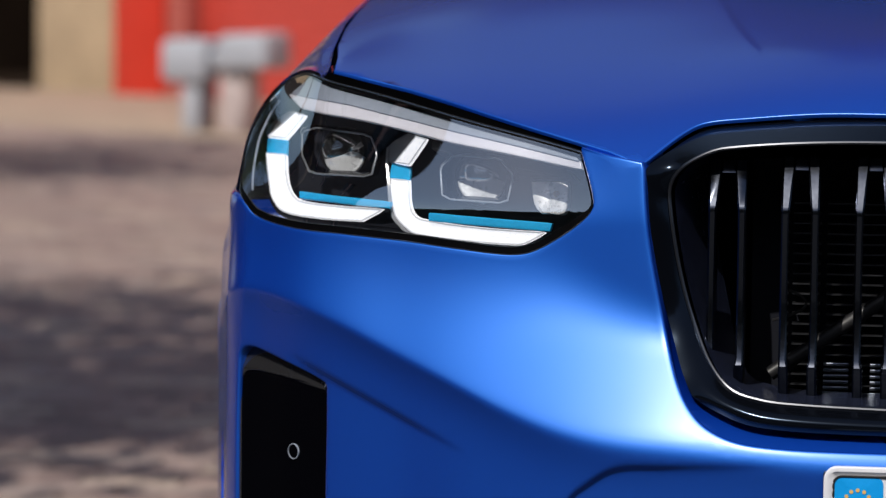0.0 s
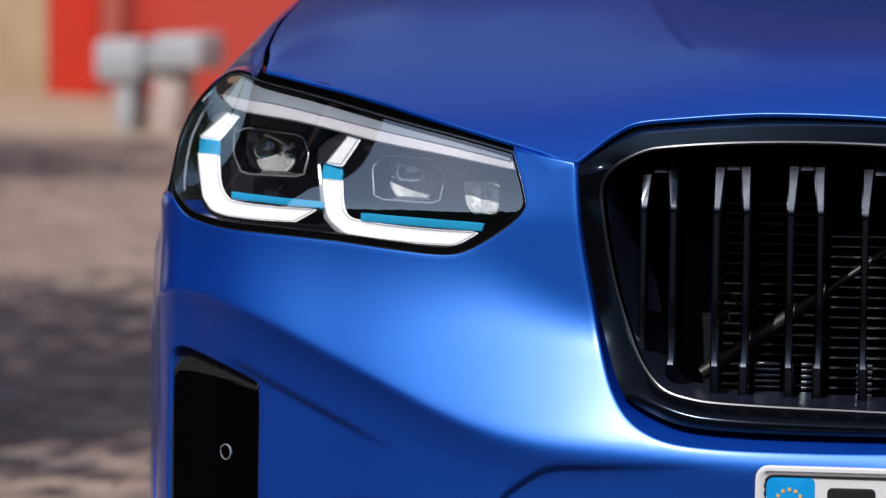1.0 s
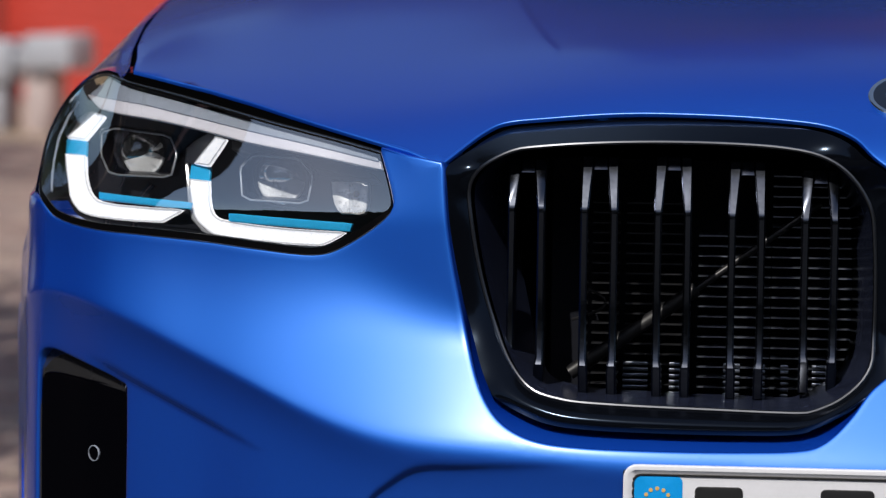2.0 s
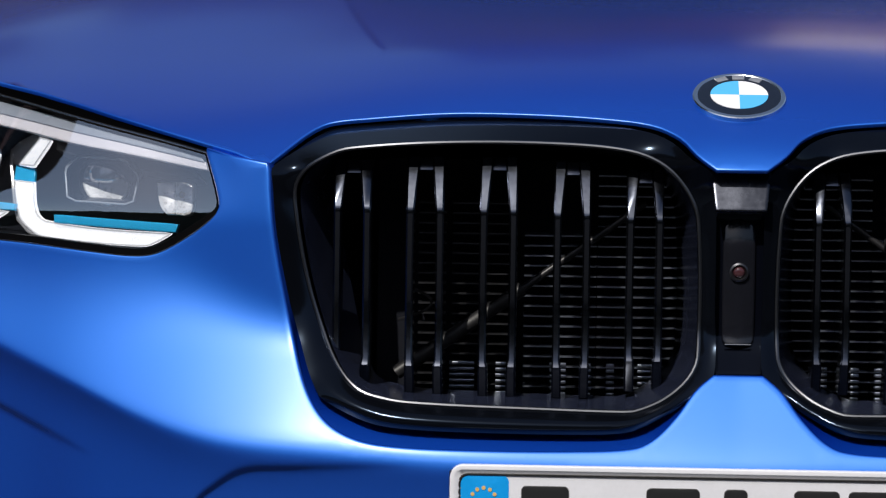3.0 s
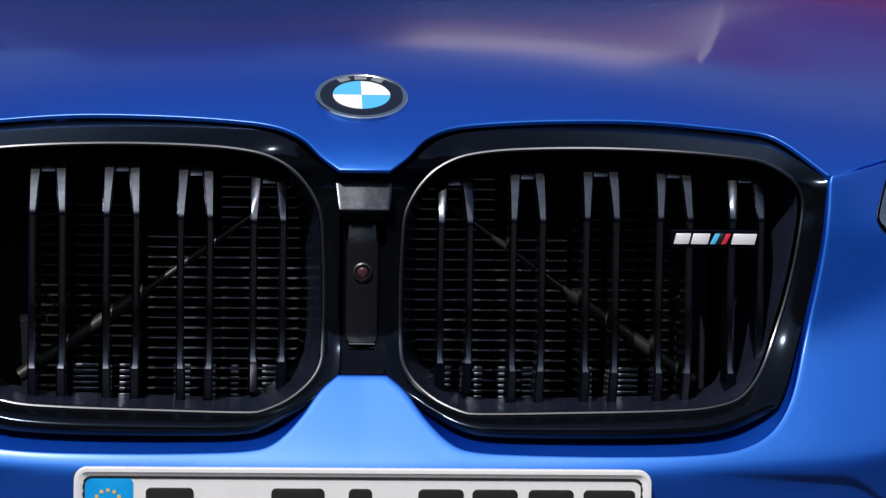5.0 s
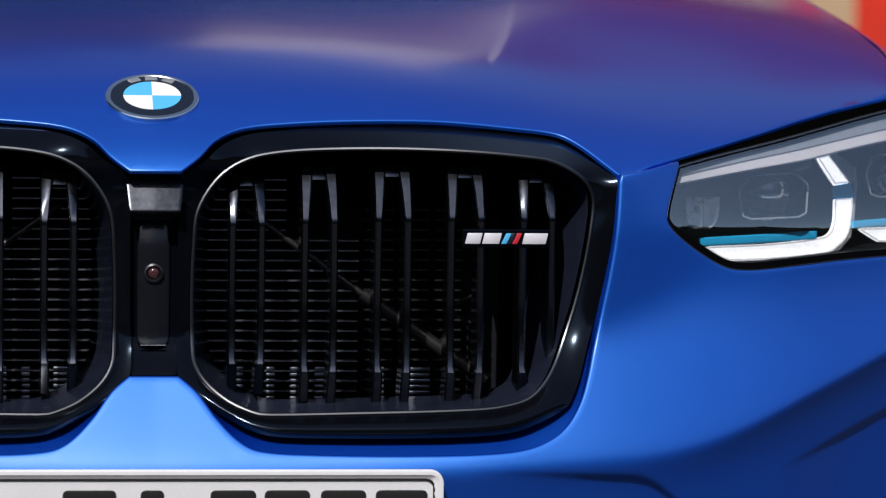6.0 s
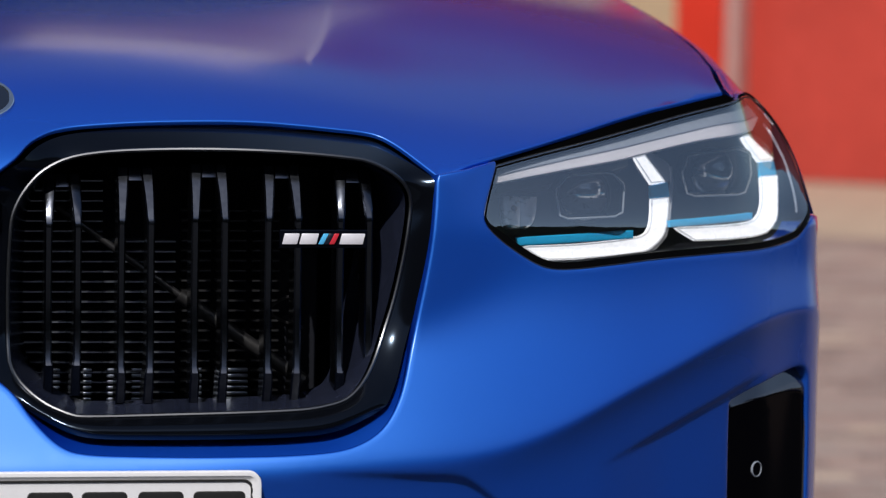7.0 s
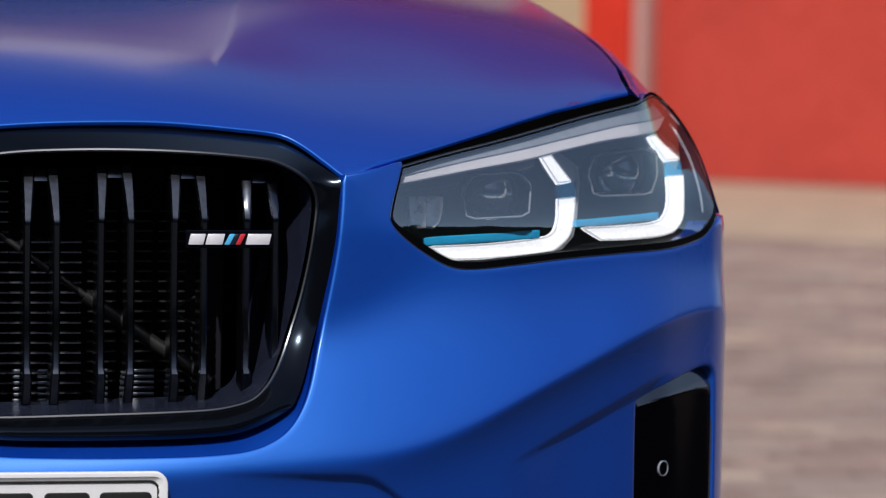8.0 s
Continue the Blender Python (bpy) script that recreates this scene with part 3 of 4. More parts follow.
def grille_frame():
    rings = []
    for k in range(9):
        t = k / 8
        row = []
        for h, i in zip(hole_ring, inner_ring):
            low = lip_share(h)
            high = ramp(h.y, .90, .94)
            o = h + (i - h) * (.03 + .40 * low + .24 * high)
            p = o + (i - o) * t
            y0 = hole_depth(h) + .004 + .012 * low - .004 * high
            y1 = bead_depth(i)
            y = y0 + (y1 - y0) * t - .0015 * math.sin(math.pi * t) * (1 + 7 * ramp(.73 - h.y, 0, .05)) * (1 - .6 * high)
            row.append(Vector((p.x, y, p.y)))
        rings.append(row)
    rings.insert(0, [v + Vector((0, .05, -.03 * ramp(v.z, .90, .94))) for v in rings[0]])
    rings.append([Vector((p.x * .99 + KID.x * .01, bead_depth(p) + .018, p.y * .99 + KID.y * .01)) for p in inner_ring])
    rings.append([Vector((p.x * .9 + KID.x * .1, front(p.x, p.y) + .11, p.y * .97 + KID.y * .03)) for p in inner_ring])
    return loft(rings)


def grille_lip():
    """The painted ledge that turns in below and beside the frame."""
    rings = []
    for t in (0, .15, .4, .7, 1.0):
        row = []
        for h, i in zip(hole_ring, inner_ring):
            low = lip_share(h)
            o = h + (i - h) * (.03 + .43 * low) * t
            top = hole_depth(h)
            row.append(Vector((o.x, top + .0035 + (.010 + .026 * low) * t, o.y)))
        rings.append(row)
    bm = loft(rings)
    doomed = [f for f in bm.faces if f.calc_center_median().z > .915 or (f.calc_center_median().x < .03 and f.calc_center_median().z > .725)]
    bmesh.ops.delete(bm, geom=doomed, context="FACES")
    return bm


def slat(x0, x1, top, kink):
    """Two upright fins joined at the top by a bridge."""
    bm = bmesh.new()
    low = .728 if x0 > .1 else .735
    for a, s in ((x0, 1), (x1, -1)):
        rings = []
        for z, back, wide in ((top + .0015, .0275, .0118), (top - .006, .0225, .0116), ((top + kink) / 2, .0098, .0098), (kink + .003, .0012, .0080), (kink, -.0004, .0076), (kink - .004, .0, .0074), (.80, .001, .0072), (low + .014, .001, .0074), (low + .008, -.0025, .0085), (low + .002, -.0005, .009), (low - .022, .014, .009)):
            y = front(a, .84) + .020 + back
            b = a + s * wide
            lo, hi = min(a, b), max(a, b)
            r = .0016
            rings.append([Vector(q) for q in ((lo + r, y, z), (hi - r, y, z), (hi, y + r, z), (hi, y + .04, z), (lo, y + .04, z), (lo, y + r, z))])
        m = loft(rings)
        me = bpy.data.meshes.new("tmp")
        m.to_mesh(me)
        m.free()
        bm.from_mesh(me)
        bpy.data.meshes.remove(me)
    y = front((x0 + x1) / 2, .84) + .045
    lean = Matrix(((1, 0, 0, 0), (0, 1, .62, -.62 * (top - .004)), (0, 0, 1, 0), (0, 0, 0, 1)))
    box(bm, (x0 + .003, y + .0045, top - .011), (x1 - .003, y + .014, top + .0015), .0012, lean)
    return bm


SLATS = ((.0695, .104, .9175, .874), (.137, .1715, .924, .877), (.205, .240, .9275, .8795), (.273, .308, .927, .8805), (.3405, .3755, .923, .8805))
for side in (1, -1):
    frame_ = grille_frame()
    lip = grille_lip()
    grille = part("grille", mirrored(frame_) if side < 0 else frame_, FRAMEBLACK, car, "gloss black kidney-shaped grille surround")
    rows = []
    for k, back in ((.012, .002), (.035, .028), (.09, .093)):
        row = []
        for p in inner_ring:
            kx = k * (1 + 1.1 * ramp(p.x, .33, .40))
            row.append(Vector((p.x * (1 - kx) + KID.x * kx, bead_depth(p) + back, p.y * (1 - k * .4) + KID.y * k * .4)))
        rows.append(row)
    wall = loft(rows)
    part("inner_wall", mirrored(wall) if side < 0 else wall, INNERWALL, grille, "smooth black inner wall")
    part("grille_ledge", mirrored(lip) if side < 0 else lip, PAINT, grille, "satin blue ledge")
    bead = tube([Vector((p.x, bead_depth(p) - .0005, p.y)) for p in inner_ring], .0020, 8, True)
    part("trim_bead", mirrored(bead) if side < 0 else bead, BEAD, grille, "dark chrome bead")
    for x0, x1, top, kink in SLATS:
        m = slat(x0, x1, top, kink)
        part("slat", mirrored(m) if side < 0 else m, FIN, grille, "twin-fin black slat")

# ---- bridge between the two grilles, with the front camera ----
BRIDGE = [(-.0255, .922, 1), (.0255, .922, 1), (.0265, .905), (.024, .887), (.024, .75), (.021, .736, 1), (-.021, .736, 1), (-.024, .75), (-.024, .887), (-.0265, .905)]
bridge = part("grille_bridge", sheet(curve(BRIDGE, .004), lambda x, z: Vector((x, front(x, z) + .010 + .48 * max(0, z - .886) + .007 * ramp(.886 - z, 0, .006), z)), .005, (), .002, .05, (0, -1, 0)), GLOSS, car, "gloss black panel between the grilles")
# cap over the bridge's top, its grey standing for the reflected sky
CAP = [(-.0265, .9225, 1), (.0265, .9225, 1), (.0225, .8875, 1), (-.0225, .8875, 1)]
part("bridge_cap", sheet(curve(CAP, .004), lambda x, z: Vector((x, front(x, z) - .014 + .36 * (z - .886), z)), .005, (), .0015, .004, (0, -1, 0)), CAPGREY, bridge, "sloping cap, grey for the sky's reflection")
POD = [(-.0135, .881), (-.0115, .884), (.0115, .884), (.0135, .881), (.0135, .766), (.0115, .763), (-.0115, .763), (-.0135, .766)]
pod = part("camera_pod", sheet(curve(POD, .003), lambda x, z: Vector((x, front(x, z) + .011 + .002 * (x / .0135) ** 2 + .007 * ramp(z, .848, .886), z)), .004, (), .0015, .03, (0, -1, 0)), PODBLACK, bridge, "black camera pod")


def disc_stack(centre, turn, rings, sides=40):
    """A turned form: rings of (radius, height along the axis)."""
    m = Matrix.Translation(centre) @ turn
    return loft([[m @ Vector((r * math.cos(k * math.tau / sides), r * math.sin(k * math.tau / sides), h)) for k in range(sides)] for r, h in rings], cap=True)


FACE = Matrix.Rotation(radians(90), 4, "X")          # axis towards the front
yc = front(0, .828) + .0105
part("camera_ring", disc_stack((0, yc, .828), FACE, ((.0088, -.004), (.0088, .002), (.0072, .003), (.0058, .001), (.0058, -.001))), BRACKET, bridge, "dark ring round the lens")
part("camera_lens", disc_stack((0, yc, .828), FACE, ((.0058, -.002), (.0052, .001), (.0035, .0025), (.0015, .003))), COATED, bridge, "dark red-coated glass lens")
part("pod_trim", tube([Vector((x, front(0, .763) + .0095, .7615)) for x in np.linspace(-.012, .012, 9)], .0007), BEAD, bridge)

# ---- behind the slats ----
duct = part("cooling_duct", box(bmesh.new(), (-.425, .36, .67), (.425, .38, .95)), DEEP, car, "matt black duct behind the grilles")
for lo, hi in (((-.425, .15, .672), (.425, .359, .68)), ((-.425, .22, .935), (.425, .359, .945)), ((-.425, .20, .682), (-.415, .359, .933)), ((.415, .20, .682), (.425, .359, .933))):
    part("duct_wall", box(bmesh.new(), lo, hi), DEEP, duct)
for side in (1, -1):
    def span(a, b):
        return (a, b) if side > 0 else (-b, -a)
    bm = bmesh.new()
    for k in range(23):
        z = .697 + k * .0096
        for a, b in ((.052, .0955), (.0965, .1295), (.1305, .1655), (.1665, .199)):
            if k > 16 and a > .12:
                continue
            x0, x1 = span(a, b)
            box(bm, (x0, .192, z), (x1, .226, z + .0013))
    tagged(part("radiator", bm, ALU, car, "fine horizontal radiator fins"), kind="stuff")
    bm = bmesh.new()
    for k in range(20):
        z = .697 + k * .0096
        for a, b in ((.206, .234), (.239, .268), (.274, .30)):
            x0, x1 = span(a, b)
            box(bm, (x0, .205, z), (x1, .225, z + .0014))
    tagged(part("louvre", bm, BRACKET, car, "black louvres beside the radiator"), kind="stuff")
    x0, x1 = span(.05, .34)
    part("radiator_core", box(bmesh.new(), (x0, .236, .69), (x1, .25, .92)), DEEP, car)
    a, m, b = Vector((side * .085, .178, .885)), Vector((side * .20, .165, .803)), Vector((side * .318, .155, .722))
    strut = part("strut", tube([a, m], .0035, 10), SATIN, car, "diagonal black strut")
    part("strut_sleeve", tube([m, m.lerp(b, .12), m.lerp(b, .9), b], .0068, 10), SLEEVE, strut, "grey sleeve")
    part("cable", tube([Vector((side * (.285 + .016 * t * t), .15, .79 + .012 * t)) for t in np.linspace(-1.4, 1.2, 12)], .0014, 6), SATIN, car)
    bm = bmesh.new()
    for x, w in ((.072, .018), (.112, .008), (.134, .010), (.158, .016), (.215, .010), (.245, .024)):
        x0, x1 = span(x, x + w)
        for k in range(6):
            box(bm, (x0, .19, .699 + k * .0056), (x1, .198, .7022 + k * .0056), .0006)
    tagged(part("radiator_end", bm, ALU, car, "pale grey fin block"), kind="stuff")

bm = bmesh.new()
for k in range(11):
    z = .738 + k * .0098
    box(bm, (.309, .178, z), (.313, .184, z + .006 + .002 * (k % 2)), .0008)
part("perforated_strip", bm, ALU, car, "perforated grey metal strip")

# ---- side vents ----
for side in (1, -1):
    face = curve([(.8515, .684), (.846, .692), (.829, .6945), (.800, .692), (.756, .6845), (.7515, .678), (.752, .44), (.77, .405), (.84, .405), (.855, .43)], .005)
    top = curve([(.853, .709, 1), (.847, .718), (.829, .718), (.753, .6935, 1), (.7545, .6855, 1), (.800, .693), (.829, .6955), (.846, .693), (.8515, .685, 1)], .004)
    low = sheet(face, lambda x, z: Vector((x, front(x, z) + .006, z)), .012, (), .0025, .03, (0, -1, 0))
    cap = sheet(top, lambda x, z: Vector((x, front(x, z) + .0055 + .55 * max(0, z - .6855 - max(0, min(x, .83) - .757) * .14), z)), .006, (), .001, .02, (0, -1, 0))
    vent = part("side_vent", mirrored(low) if side < 0 else low, VENTBLACK, car, "tall gloss black vent insert")
    part("vent_top", mirrored(cap) if side < 0 else cap, VENTGLOSS, vent, "bevelled upper facet")
    bevel = sheet(curve([(.8530, .683, 1), (.8572, .690, 1), (.8572, .45, 1), (.8530, .45, 1)], .008), lambda x, z: Vector((x, front(x, z) + .004 + 1.2 * (x - .8525), z)), .006, (), .0006, .004, (0, -1, 0))
    part("vent_bevel", mirrored(bevel) if side < 0 else bevel, VENTGLOSS, vent, "polished outer bevel")
    xs, zs = .788, .620
    n = Vector((front(xs + .01, zs) - front(xs - .01, zs), -.02, 0)).normalized()
    turn = Vector((n.x * side, n.y, 0)).to_track_quat("Z", "Y").to_matrix().to_4x4()
    centre = Vector((xs * side, front(xs, zs) + .0055, zs))
    part("sensor_ring", disc_stack(centre, turn, ((.0078, -.003), (.0078, .0010), (.0071, .0012), (.0071, -.001)), 28), BEZEL, vent, "thin grey ring")
    part("sensor", disc_stack(centre, turn, ((.0068, -.003), (.0066, .0004), (.004, .0006)), 28), VENTBLACK, vent, "round parking sensor")

# ---- headlamps ----


def headlamp(side):
    def put(name, bm, mat, parent, label=""):
        return part(name, mirrored(bm) if side < 0 else bm, mat, parent, label)

    def guide(points, label=""):
        lit = put("light_guide", slab(points, skin(o), .003), DRL, lamp, label)
        put("guide_edge", tube([Vector((p.x, front(p.x, p.y) + o - .0004, p.y)) for p in curve(points, .004)], .0008, 6, True), GUIDERIM, lit, "thin softly lit edge")
    line = curve(LAMP, .005)
    mid = Vector((.68, .90))
    rings = [[Vector((p.x, front(p.x, p.y) + .004, p.y)) for p in line]]
    for shrink, back in ((.0, .02), (.01, .07), (.03, .12), (.3, .15), (.7, .155)):
        rings.append([Vector((q.x, front(q.x, q.y) + back, q.y)) for q in (p + (mid - p) * shrink for p in line)])
    lamp = put("headlamp", loft(rings, cap=True), DEEP, car, "clear headlamp with two angular white light signatures")
    put("cover", sheet(curve(LAMP, .005), skin(.0), .012, (), .0015, .004, (0, -1, 0)), LENS, lamp, "clear cover").visible_shadow = False
    put("seal", tube([Vector((p.x, front(p.x, p.y) + .007, p.y)) for p in line], .0015, 6, True), RUBBER, lamp, "black seal")
    rim = [[], [], []]
    for k, p in enumerate(line):
        d = (line[(k + 1) % len(line)] - line[k - 1]).normalized()
        q = p + Vector((d.y, -d.x)) * (.0015 + .0048 * ramp(.885 - p.y, 0, .03))
        for row, (c, back) in zip(rim, ((p, -.0008), (q, -.0008), (q, .006))):
            row.append(Vector((c.x, front(c.x, c.y) + back, c.y)))
    put("cover_border", loft(rim), PRINT, lamp, "black printed border of the cover")
    brow = [(.827, .964, 1), (.757, .963), (.694, .953), (.633, .942), (.575, .932), (.500, .918, 1), (.498, .912, 1), (.574, .924), (.633, .9325), (.675, .9405), (.731, .9495), (.803, .955, 1)]
    put("brow", slab(brow, skin(.0085), .004), SILVER, lamp, "pale silver strip along the top")
    bezel = [(.791, .985, 1), (.765, .977), (.708, .966), (.658, .956), (.604, .944), (.547, .932), (.503, .922, 1), (.501, .9195, 1), (.575, .9335), (.634, .9435), (.694, .9545), (.757, .9645), (.822, .966, 1)]
    put("top_bezel", slab(bezel, skin(.0065), .004), BEZEL, lamp, "grey bezel below the upper edge")
    put("side_marker", tube([Vector((x - .007, front(x - .007, z) + .03, z)) for z in np.linspace(.955, .870, 14) for x in (between(z, (.86, .872, .893, .919, .9445, .9645), (.850, .8575, .8635, .867, .860, .846)),)], .0012, 6), BEZEL, lamp, "thin grey marker line")
    o = .075
    # outer signature
    guide([(.826, .943, 1), (.810, .943, 1), (.832, .9185, 1), (.857, .9180, 1)], "lit white light guide")
    put("clear_tip", slab([(.836, .944), (.828, .944), (.8565, .9195), (.861, .919), (.859, .929)], skin(o + .003), .012), CLEARPLASTIC, lamp, "clear moulded tip")
    put("blue_inlay", slab([(.857, .9155, 1), (.830, .916, 1), (.827, .904, 1), (.853, .9035, 1)], skin(o), .003), CYAN, lamp, "cyan inlay")
    guide([(.853, .902, 1), (.841, .879), (.832, .861), (.819, .8495), (.779, .8465), (.728, .847, 1), (.706, .859, 1), (.756, .859), (.798, .861), (.810, .868), (.819, .881), (.827, .903, 1)])
    put("blue_inlay", slab([(.799, .8705, 1), (.697, .867, 1), (.698, .862, 1), (.798, .8655, 1)], skin(o - .006), .004), CYAN, lamp)
    # inner signature
    guide([(.675, .931, 1), (.664, .929, 1), (.680, .9045, 1), (.695, .9055, 1)])
    put("clear_tip", slab([(.684, .933), (.677, .932), (.6955, .9065), (.701, .906), (.704, .919)], skin(o + .003), .02), CLEARPLASTIC, lamp, "clear moulded tip")
    put("blue_inlay", slab([(.698, .904, 1), (.679, .901, 1), (.679, .890, 1), (.699, .891, 1)], skin(o), .003), CYAN, lamp)
    guide([(.698, .8895, 1), (.695, .870), (.691, .854), (.680, .8435), (.669, .838), (.606, .834), (.569, .8335), (.559, .8345), (.538, .8455, 1), (.607, .847), (.665, .852), (.673, .857), (.677, .868), (.679, .8885, 1)])
    put("guide_rim", tube([Vector((x, front(x, z) + o + .003, z)) for x, z in ((.704, .919), (.704, .904), (.701, .888), (.698, .868), (.694, .852), (.683, .841), (.671, .8355), (.606, .8315), (.566, .831))], .002, 6), CLEARPLASTIC, lamp, "clear rim of the light guide")
    put("blue_inlay", slab([(.655, .8585, 1), (.531, .8545, 1), (.533, .8485, 1), (.655, .8525, 1)], skin(o - .006), .004), CYAN, lamp)
    # projectors
    for cx, cz, r, hexa in ((.752, .912, .0245, ((.802, .931), (.782, .937), (.720, .932), (.711, .914), (.716, .890), (.786, .890), (.799, .908))),
                            (.604, .895, .0265, ((.645, .905), (.631, .918), (.583, .916), (.568, .900), (.573, .872), (.641, .874)))):
        outer_ = curve([(a[0] + (b[0] - a[0]) * f, a[1] + (b[1] - a[1]) * f, 1) for a, b in zip(hexa, hexa[1:] + hexa[:1]) for f in (.12, .88)], .006)
        c = Vector((cx, cz))
        base = front(cx, cz) + .014
        def cone(k, back):
            return [Vector((c.x + (p.x - c.x) * k, base + (front(p.x, p.y) + .014 - base) * .7 + back, c.y + (p.y - c.y) * k)) for p in outer_]
        put("projector_bezel", loft([cone(k, back) for k, back in ((1.06, .06), (1.0, .042), (.97, .04), (.93, .043), (.88, .050), (.82, .056), (.78, .066))]), GLOSS, lamp, "faceted black bezel")
        put("bezel_edge", tube(cone(.955, .0405), .0010, 6, True), BADGE if cx > .7 else BEZEL, lamp, "thin pale edge")
        n = Vector((front(cx + .01, cz) - front(cx - .01, cz), -.035, .004)).normalized()
        turn = n.to_track_quat("Z", "Y").to_matrix().to_4x4()
        put("projector", disc_stack((cx, base + .060, cz), turn, [(r * math.cos(a), r * .55 * math.sin(a)) for a in np.linspace(0, 1.5, 9)], 36), DOME, lamp, "round glass projector lens").visible_shadow = False
        put("lens_ring", disc_stack((cx, base + .061, cz), turn, ((r * 1.05, -.004), (r * 1.05, .001), (r * 1.02, .002), (r * .99, .0)), 36), SATIN, lamp, "grey ring round the lens")
        lean = (front(cx + .02, cz) - front(cx - .02, cz)) / .04 * .7

        def bowl(x, z):
            return Vector((x, base + .060 + lean * (x - cx) + .37 * (z - cz) + .0015 * (1 - ((x - cx) ** 2 + (z - cz) ** 2) / r ** 2), z))
        upper_ = [(cx + r * .86 * math.cos(a), cz + r * .86 * math.sin(a)) for a in np.linspace(.35, 2.75, 12)] + [(cx - r * .35, cz + r * .12, 1), (cx - r * .2, cz + r * .3, 1), (cx + r * .1, cz + r * .16, 1)]
        lower_ = [(cx + r * .86 * math.cos(a), cz + r * .86 * math.sin(a)) for a in np.linspace(3.3, 6.1, 12)] + [(cx + r * .5, cz + r * .02, 1), (cx + r * .28, cz - r * .2, 1), (cx + r * .05, cz - r * .02, 1), (cx - r * .4, cz + r * .02, 1)]
        put("reflector_bowl", slab(upper_, bowl, .003), BOWL, lamp, "pale upper reflector")
        put("reflector_bowl", slab(lower_, bowl, .003), FACET, lamp, "pale lower reflector")
    # clear corner reflectors near the grille
    put("corner_reflector", slab([(.551, .894, 1), (.534, .8945, 1), (.533, .866, 1), (.540, .866), (.547, .874)], lambda x, z: Vector((x, front(x, z) + .062 + .25 * abs(x - .543), z)), .01), FACET, lamp, "clear faceted reflector")
    put("corner_reflector", slab([(.5325, .8945, 1), (.516, .895, 1), (.518, .867), (.5315, .866, 1)], lambda x, z: Vector((x, front(x, z) + .062 + .25 * abs(x - .524), z)), .01), FACET, lamp)
    put("bulb", disc_stack((.526, front(.526, .884) + .064, .884), FACE, ((.003, -.01), (.003, .003), (.0015, .004)), 16), AMBER, lamp, "amber bulb")
    # dark louvre shelf behind the inner half
    put("reflector_shelf", slab([(.66, .926), (.60, .918), (.52, .903), (.515, .897), (.60, .910), (.66, .920)], skin(.10), .02), SATIN, lamp)


headlamp(1)
headlamp(-1)

# ---- round emblem on the bonnet ----
ye = bonnet_y(0, .9862)
n = Vector((0, -(bonnet(0, ye + .02) - bonnet(0, ye - .02)) / .04, 1)).normalized()
turn = n.to_track_quat("Z", "Y").to_matrix().to_4x4()
c = Vector((0, ye, bonnet(0, ye))) + n * .001
emblem = part("round_emblem", disc_stack(c, turn, ((.0438, -.004), (.0438, .0008), (.0430, .0018), (.0398, .0022), (.0388, .0014))), CHROME, car, "round badge with blue and white quarters")
part("emblem_band", disc_stack(c, turn, ((.0392, .0002), (.0390, .0017), (.0278, .0021), (.0276, .0015))), NAVY, emblem, "deep blue ring")
for k in range(4):
    m = Matrix.Translation(c) @ turn
    pts = [(0, 0)] + [(.0271 * math.cos(a), .0271 * math.sin(a)) for a in np.linspace(k * math.pi / 2, (k + 1) * math.pi / 2, 11)]
    bm = bmesh.new()
    lower = [bm.verts.new(m @ Vector((*p, .0008))) for p in pts]
    upper = [bm.verts.new(m @ Vector((*p, .0023))) for p in pts]
    bm.faces.new(upper)
    for i in range(len(pts)):
        j = (i + 1) % len(pts)
        bm.faces.new((lower[i], lower[j], upper[j], upper[i]))
    part("emblem_quarter", bm, EMB_WHITE if k % 2 == 0 else EMB_BLUE, emblem, smooth=False)
for a in (62, 90, 118):
    m = Matrix.Translation(c) @ turn @ Matrix.Rotation(radians(a - 90), 4, "Z")
    bm = bmesh.new()
    box(bm, (-.0058, .0302, .0016), (.0058, .0375, .0026), .0005, m)
    part("emblem_mark", bm, BADGE, emblem)

# ---- small chrome badge on the slats ----
yb = front(.33, .84) + .014
badge = part("grille_badge", box(bmesh.new(), (.286, yb, .8535), (.3685, yb + .006, .8705), .0012), GLOSS, car, "small chrome badge with blue and red stripes")


def slanted(x0, x1, lean, mat, name):
    bm = bmesh.new()
    box(bm, (x0, yb - .0022, .857), (x1, yb + .001, .867), .0006)
    for v in bm.verts:
        v.co.x += lean * (v.co.z - .862)
    part(name, bm, mat, badge)


for x0, x1 in ((.2895, .3035), (.3055, .3215), (.343, .365)):
    slanted(x0, x1, .25, SILVER, "silver_bar")
for (x0, x1), mat in zip(((.3245, .3295), (.3297, .3345), (.3347, .3395)), (EMB_BLUE, NAVY, RED)):
    slanted(x0, x1, .5, mat, "stripe")

# ---- number plate ----
PLATE_Y = -.004


def rounded(x0, x1, z0, z1, r):
    pts = []
    for cx, cz, a0 in ((x1 - r, z1 - r, 0), (x0 + r, z1 - r, 90), (x0 + r, z0 + r, 180), (x1 - r, z0 + r, 270)):
        pts += [Vector((cx + r * math.cos(radians(a0 + k * 15)), cz + r * math.sin(radians(a0 + k * 15)))) for k in range(7)]
    return pts


